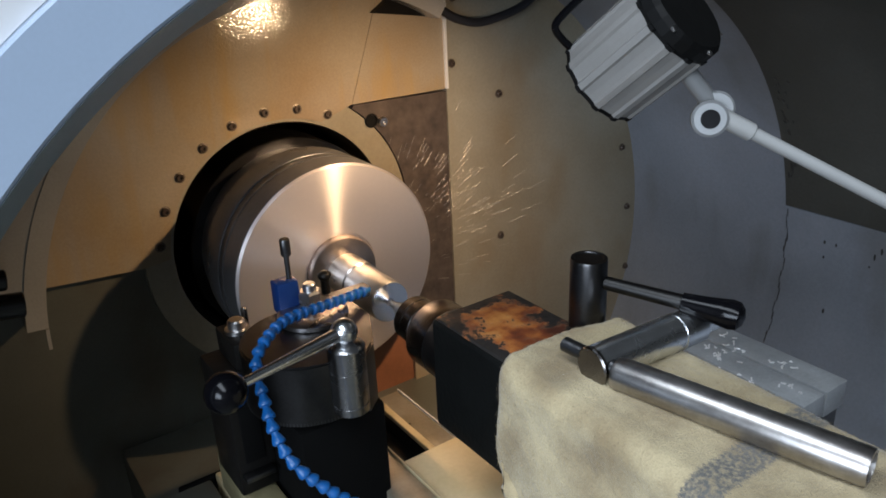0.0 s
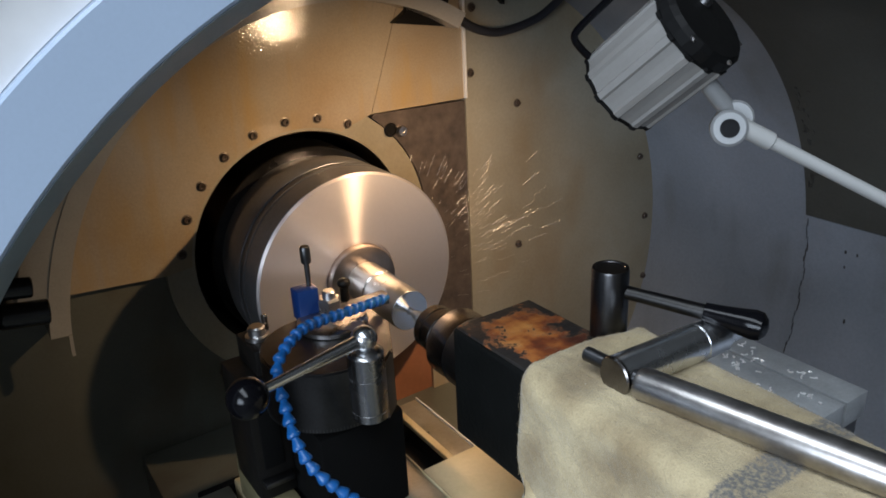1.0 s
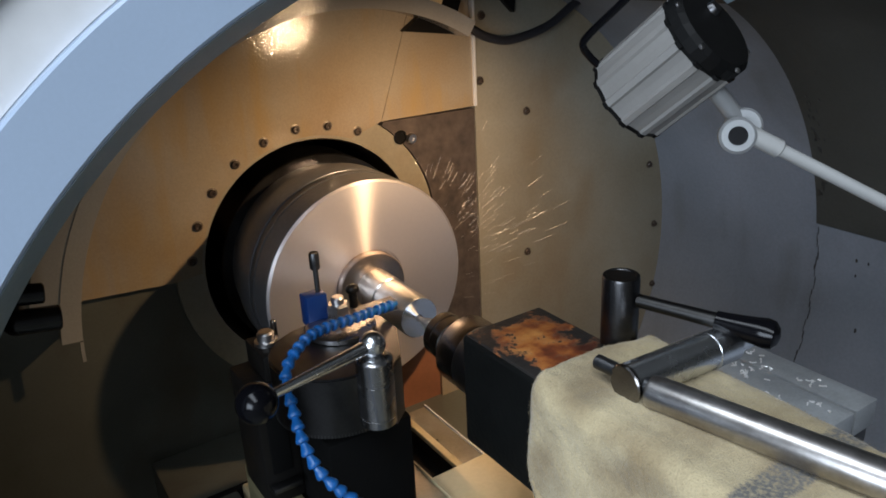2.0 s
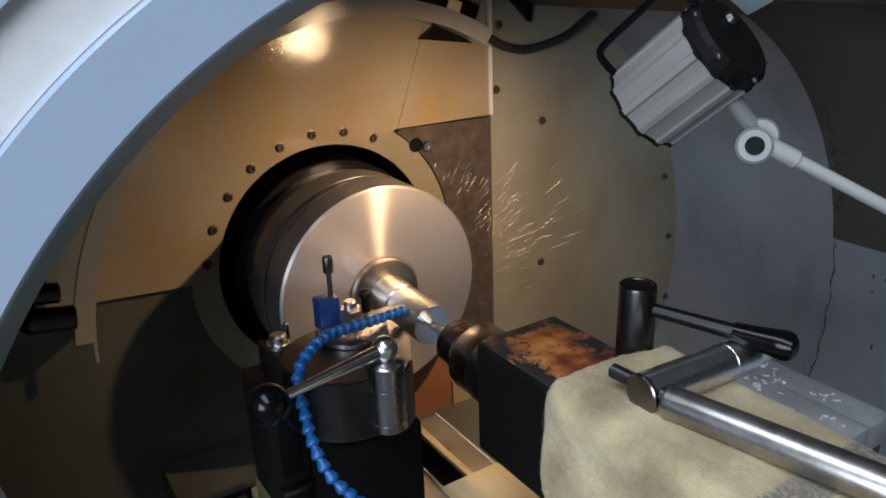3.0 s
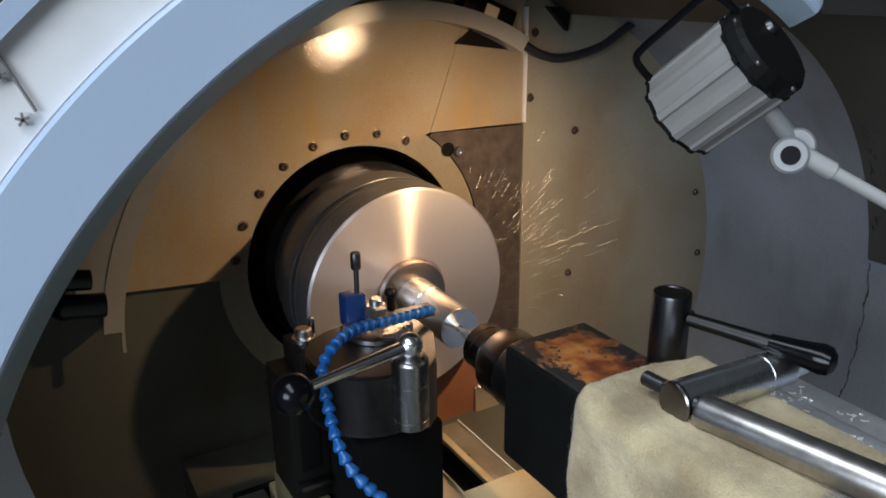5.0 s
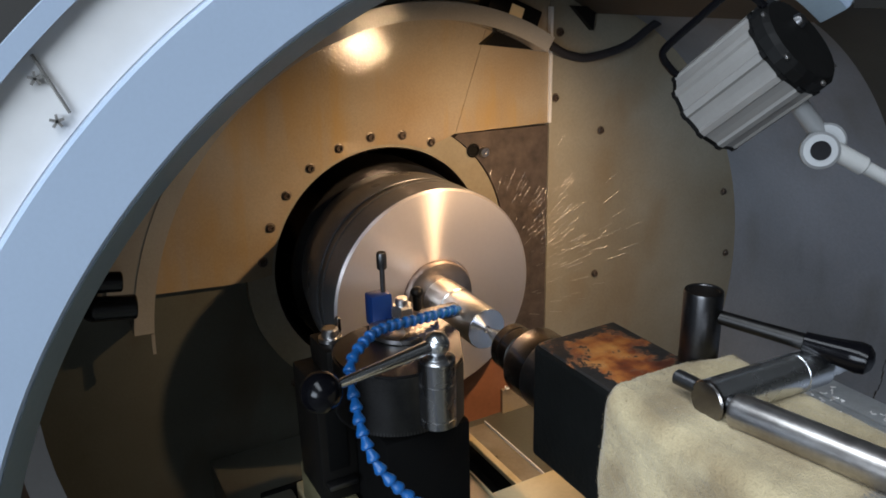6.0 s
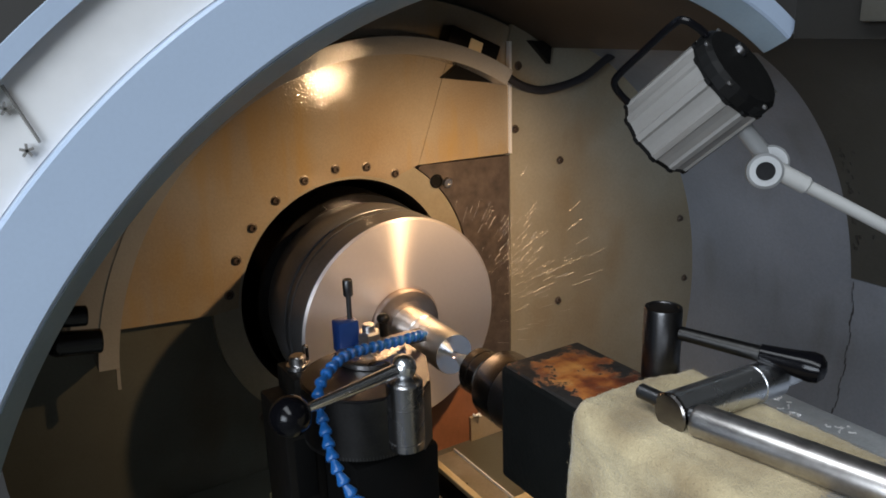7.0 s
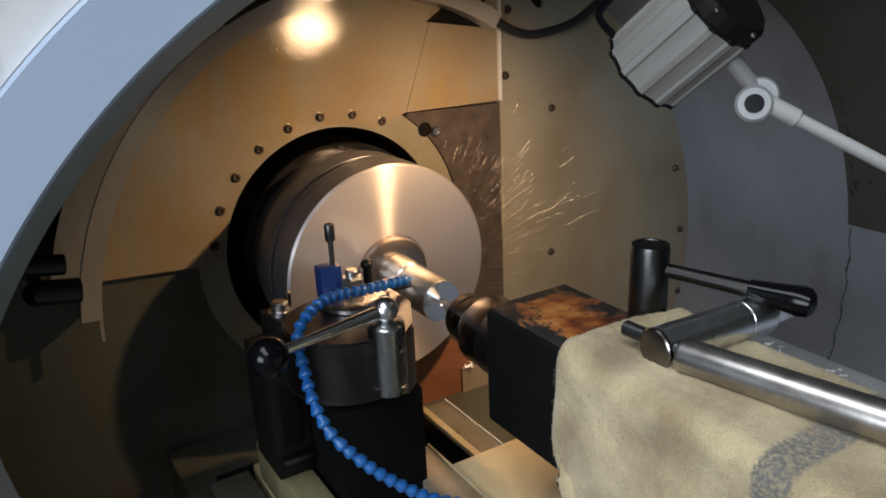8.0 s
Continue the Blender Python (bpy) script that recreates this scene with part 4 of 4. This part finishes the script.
first = screw(0.18 * math.cos(radians(169.84)), AXIS + 0.18 * math.sin(radians(169.84)), group="ring of screws round the opening")
for k in range(1, 8):
    a = radians(169.84 - 15.11 * k)
    copy_thing(first, Matrix.Translation((0.18 * math.cos(a), -0.001, AXIS + 0.18 * math.sin(a))))
flat = screw(0.385, 1.244)
for x, z in ((0.294, 1.304), (0.68, 1.098), (0.702, 0.975), (0.385, 0.999), (0.706, 0.846), (0.30, 1.40)):
    copy_thing(flat, Matrix.Translation((x, -0.001, z)))
copy_thing(flat, Matrix.Translation((-0.149, 0.001, 0.943)))
cap_screw = thing("cap_screw", (0.163, 0.0, 1.238), "bright cap screw with washer on the dark plate", "screw")
part("screw_head", turned([(0.0075, 0), (0.0075, -0.006), (0.0065, -0.0075), (0.0035, -0.0075), (0.0035, -0.004)], (0.165, 0, 1.237), (0, 1, 0), 24), STEEL, cap_screw)
part("boss", turned([(0.0105, 0.0), (0.0105, -0.002), (0.0095, -0.003), (0.008, -0.003), (0.0075, -0.001), (0.002, -0.001)], (0.148, 0.0, 1.241), (0, 1, 0), 32), BLACK_METAL, cap_screw, "dark round plug")

cable = thing("sensor_cable", (0.33, -0.03, 1.36), "black corrugated sensor cable sagging along the wall", "cable")
part("sleeve", sweep([(0.236, -0.024, 1.405), (0.262, -0.028, 1.386), (0.292, -0.03, 1.370), (0.334, -0.03, 1.363), (0.403, -0.03, 1.376), (0.455, -0.03, 1.403), (0.505, -0.03, 1.424), (0.54, -0.03, 1.44)], 0.0064, 14, 8)[0], CABLE, cable)
sensor = thing("sensor", (0.21, -0.012, 1.44), "small black sensor with amber indicator on the wall", "sensor")
tilt = Matrix.Translation((0.204, -0.014, 1.434)) @ Matrix.Rotation(radians(22), 4, "Y")
bm = box(-0.044, 0.044, -0.012, 0.016, -0.015, 0.015, 0.002)
bm.transform(tilt)
part("case", bm, BLACK_METAL, sensor)
bm = box(-0.010, 0.012, -0.0145, -0.0122, -0.008, 0.008, 0.001)
bm.transform(tilt)
part("indicator", bm, LED, sensor, "amber indicator")
bracket = thing("sensor_bracket", (0.21, -0.01, 1.39), "dark triangular sensor bracket under the curved strip", "bracket")
part("gusset", plate([(0.157, 1.391), (0.262, 1.376), (0.262, 1.384), (0.192, 1.414)], -0.014, -0.003), BLACK_METAL, bracket)
clip = thing("cable_clip", (0.345, -0.005, 1.42), "dark pointed cable clip on the panel", "clip")
part("flag", plate([(0.315, 1.437), (0.358, 1.434), (0.354, 1.400)], -0.012, -0.0015), BLACK_METAL, clip)

pipe = thing("coolant_pipe", (-0.37, -0.1, 1.16), "black coolant pipe elbow beside the curved strip", "pipe")
part("tube", joined(rod((-0.392, -0.12, 1.159), (-0.350, -0.12, 1.153), 0.0135), ball((-0.392, -0.12, 1.159), 0.0135), rod((-0.392, -0.12, 1.159), (-0.392, -0.02, 1.159), 0.0132)), PIPE, pipe)
part("upper_tube", rod((-0.398, -0.12, 1.190), (-0.36, -0.12, 1.184), 0.011), PIPE, pipe)

guardplate = thing("lower_guard", (0.14, -0.1, 0.86), "red-brown lower guard plate under the chuck", "guard plate")
part("red_sheet", plate([(0.0, 0.945), (0.09, 0.956), (0.1185, 0.951), (0.163, 0.910), (0.163, 0.86), (0.0, 0.86)], -0.10, -0.096), RUST_RED, guardplate)
part("cream_sheet", plate([(0.131, 0.899), (0.172, 0.904), (0.20, 0.918), (0.26, 0.918), (0.26, 0.86), (0.131, 0.86)], -0.106, -0.1005), CREAM, guardplate)
switch_box = thing("switch_box", (0.39, -0.53, 1.48), "grey painted switch box under the rear housing", "switch box")
part("case", box(0.352, 0.43, -0.575, -0.50, 1.457, 1.507, 0.003), BACK_PAINT, switch_box)

def on_hood(r, deg, y):
    return (HX + r * math.cos(radians(deg)), y, HZ + r * math.sin(radians(deg)))


part("latch_rod", rod(on_hood(0.684, 133.5, -0.4045), on_hood(0.646, 134.8, -0.4045), 0.0011, None, 0.0002, 8), ALU, hood)
for r, deg in ((0.674, 134.4), (0.649, 135.6)):
    bm = bmesh.new()
    for g in range(5):
        m = Matrix.Translation(on_hood(r, deg, -0.406)) @ Matrix.Rotation(radians(72 * g), 4, "Y") @ Matrix.Translation((0, 0, 0.0022)) @ Matrix.Diagonal((0.0016, 0.003, 0.0045, 1))
        bmesh.ops.create_cube(bm, size=1, matrix=m)
    part("star_knob", bm, ALU, hood, "grey star knob")

# ---- chips and coolant ----
rng = random.Random(4)
def chips(places, seed):
    out = bmesh.new()
    r = random.Random(seed)
    for x, y, z in places:
        p = Vector((x, y, z))
        pts = [p]
        for k in range(3):
            pts.append(pts[-1] + Vector((r.uniform(-1, 1), r.uniform(-1, 1), r.uniform(-0.2, 0.35))) * 0.0042)
        b, _ = sweep(pts, 0.0010, 5, 3)
        me = bpy.data.meshes.new("t")
        b.to_mesh(me)
        out.from_mesh(me)
        b.free()
        bpy.data.meshes.remove(me)
    return out


spots = []
for cx, cy, n_, sp in ((0.33, -0.50, 10, 0.012), (0.37, -0.45, 16, 0.014), (0.41, -0.52, 6, 0.01), (0.36, -0.55, 5, 0.012), (0.40, -0.43, 4, 0.008), (0.315, -0.44, 9, 0.012), (0.32, -0.56, 4, 0.006)):
    spots += [(cx + rng.gauss(0, sp), max(-0.58, cy + rng.gauss(0, sp)), 0.9808) for _ in range(n_)]
spots = [p for p in spots if 0.297 < p[0] < 0.429]
swarf = tagged(part("metal_chips", chips(spots, 1), CHIP, None), "bright curled metal chips scattered on the slotted table", "metal chips", "", "stuff")
feeding.append(swarf)
tagged(part("metal_chips", chips([(-0.028 + rng.gauss(0, 0.002), -0.592 + rng.gauss(0, 0.002), 1.1655) for _ in range(1)] + [(rng.gauss(0.138, 0.005), -0.109, 0.9005 + rng.uniform(0, 0.004)) for _ in range(7)], 2), CHIP, None), "loose bright metal chips on towel and bed", "metal chips", "", "stuff")
drops = bmesh.new()
for k in range(125):
    a = rng.gauss(22, 18)
    d = Vector((math.cos(radians(a)), rng.gauss(0.05, 0.25), math.sin(radians(a)))).normalized()
    s0 = 0.135 + abs(rng.gauss(0, 0.05))
    p = Vector((0.0, -0.215, AXIS)) + d * s0
    b = rod(p, p + d * rng.uniform(0.006, 0.03), 0.00012, 0.0001, 0.00003, 4)
    me = bpy.data.meshes.new("t")
    b.to_mesh(me)
    drops.from_mesh(me)
    b.free()
    bpy.data.meshes.remove(me)
spray = tagged(part("coolant_spray", drops, SPRAY, None), "fine streaks of coolant flung off the turning bar", "coolant spray", "", "stuff")


# ---- the hall round the machine ----
structure("hall_floor", box(-5.2, 5.2, -6.2, 4.2, -0.1, 0), CONCRETE, "grey concrete hall floor", "floor")
structure("hall_ceiling", joined(box(-5.2, -2.3, -6.2, 4.2, 4.2, 4.3), box(-0.9, 5.2, -6.2, 4.2, 4.2, 4.3), box(-2.3, -0.9, -6.2, -4.2, 4.2, 4.3), box(-2.3, -0.9, 1.0, 4.2, 4.2, 4.3)), HALL, "plain grey hall ceiling with a roof light", "ceiling")
structure("hall_wall_rear", box(-5.0, 5.0, -6.2, -6.0, 0, 4.2), HALL, "plain grey hall wall", "wall")
structure("hall_wall_far", box(-5.0, 5.0, 4.0, 4.2, 0, 4.2), HALL, "plain grey hall wall", "wall")
structure("hall_wall_right", box(5.0, 5.2, -6.2, 4.2, 0, 4.2), HALL, "plain grey hall wall", "wall")
structure("hall_wall_window", joined(box(-5.2, -5.0, -6.2, 4.2, 0, 1.2), box(-5.2, -5.0, -6.2, 4.2, 3.8, 4.2), box(-5.2, -5.0, -6.2, -5.7, 1.2, 3.8), box(-5.2, -5.0, -1.9, 4.2, 1.2, 3.8)), HALL, "plain grey hall wall with a wide window opening", "wall")
structure("machine_base", box(-0.55, 0.72, -1.9, 0.3, 0.0, 0.40), GREY_PAINT, "grey painted machine base", "base")


def motions():
    for ob in feeding:
        at = ob.location.copy()
        walk(ob, [(t, Matrix.Translation(at + Vector((0, FEED * (t - 4), 0)))) for t in range(9)])
    walk(spray, [(k / 10, Matrix.Translation((0.004 * math.sin(k * 2.4), 0.006 * math.sin(k * 1.7), 0.005 * math.cos(k * 2.9)))) for k in range(81)])
    for ob in (chuck, work):
        walk(ob, [(k / 30, pose(0, 0, AXIS, 0, -80.0 * k, 0)) for k in range(241)])


motions()
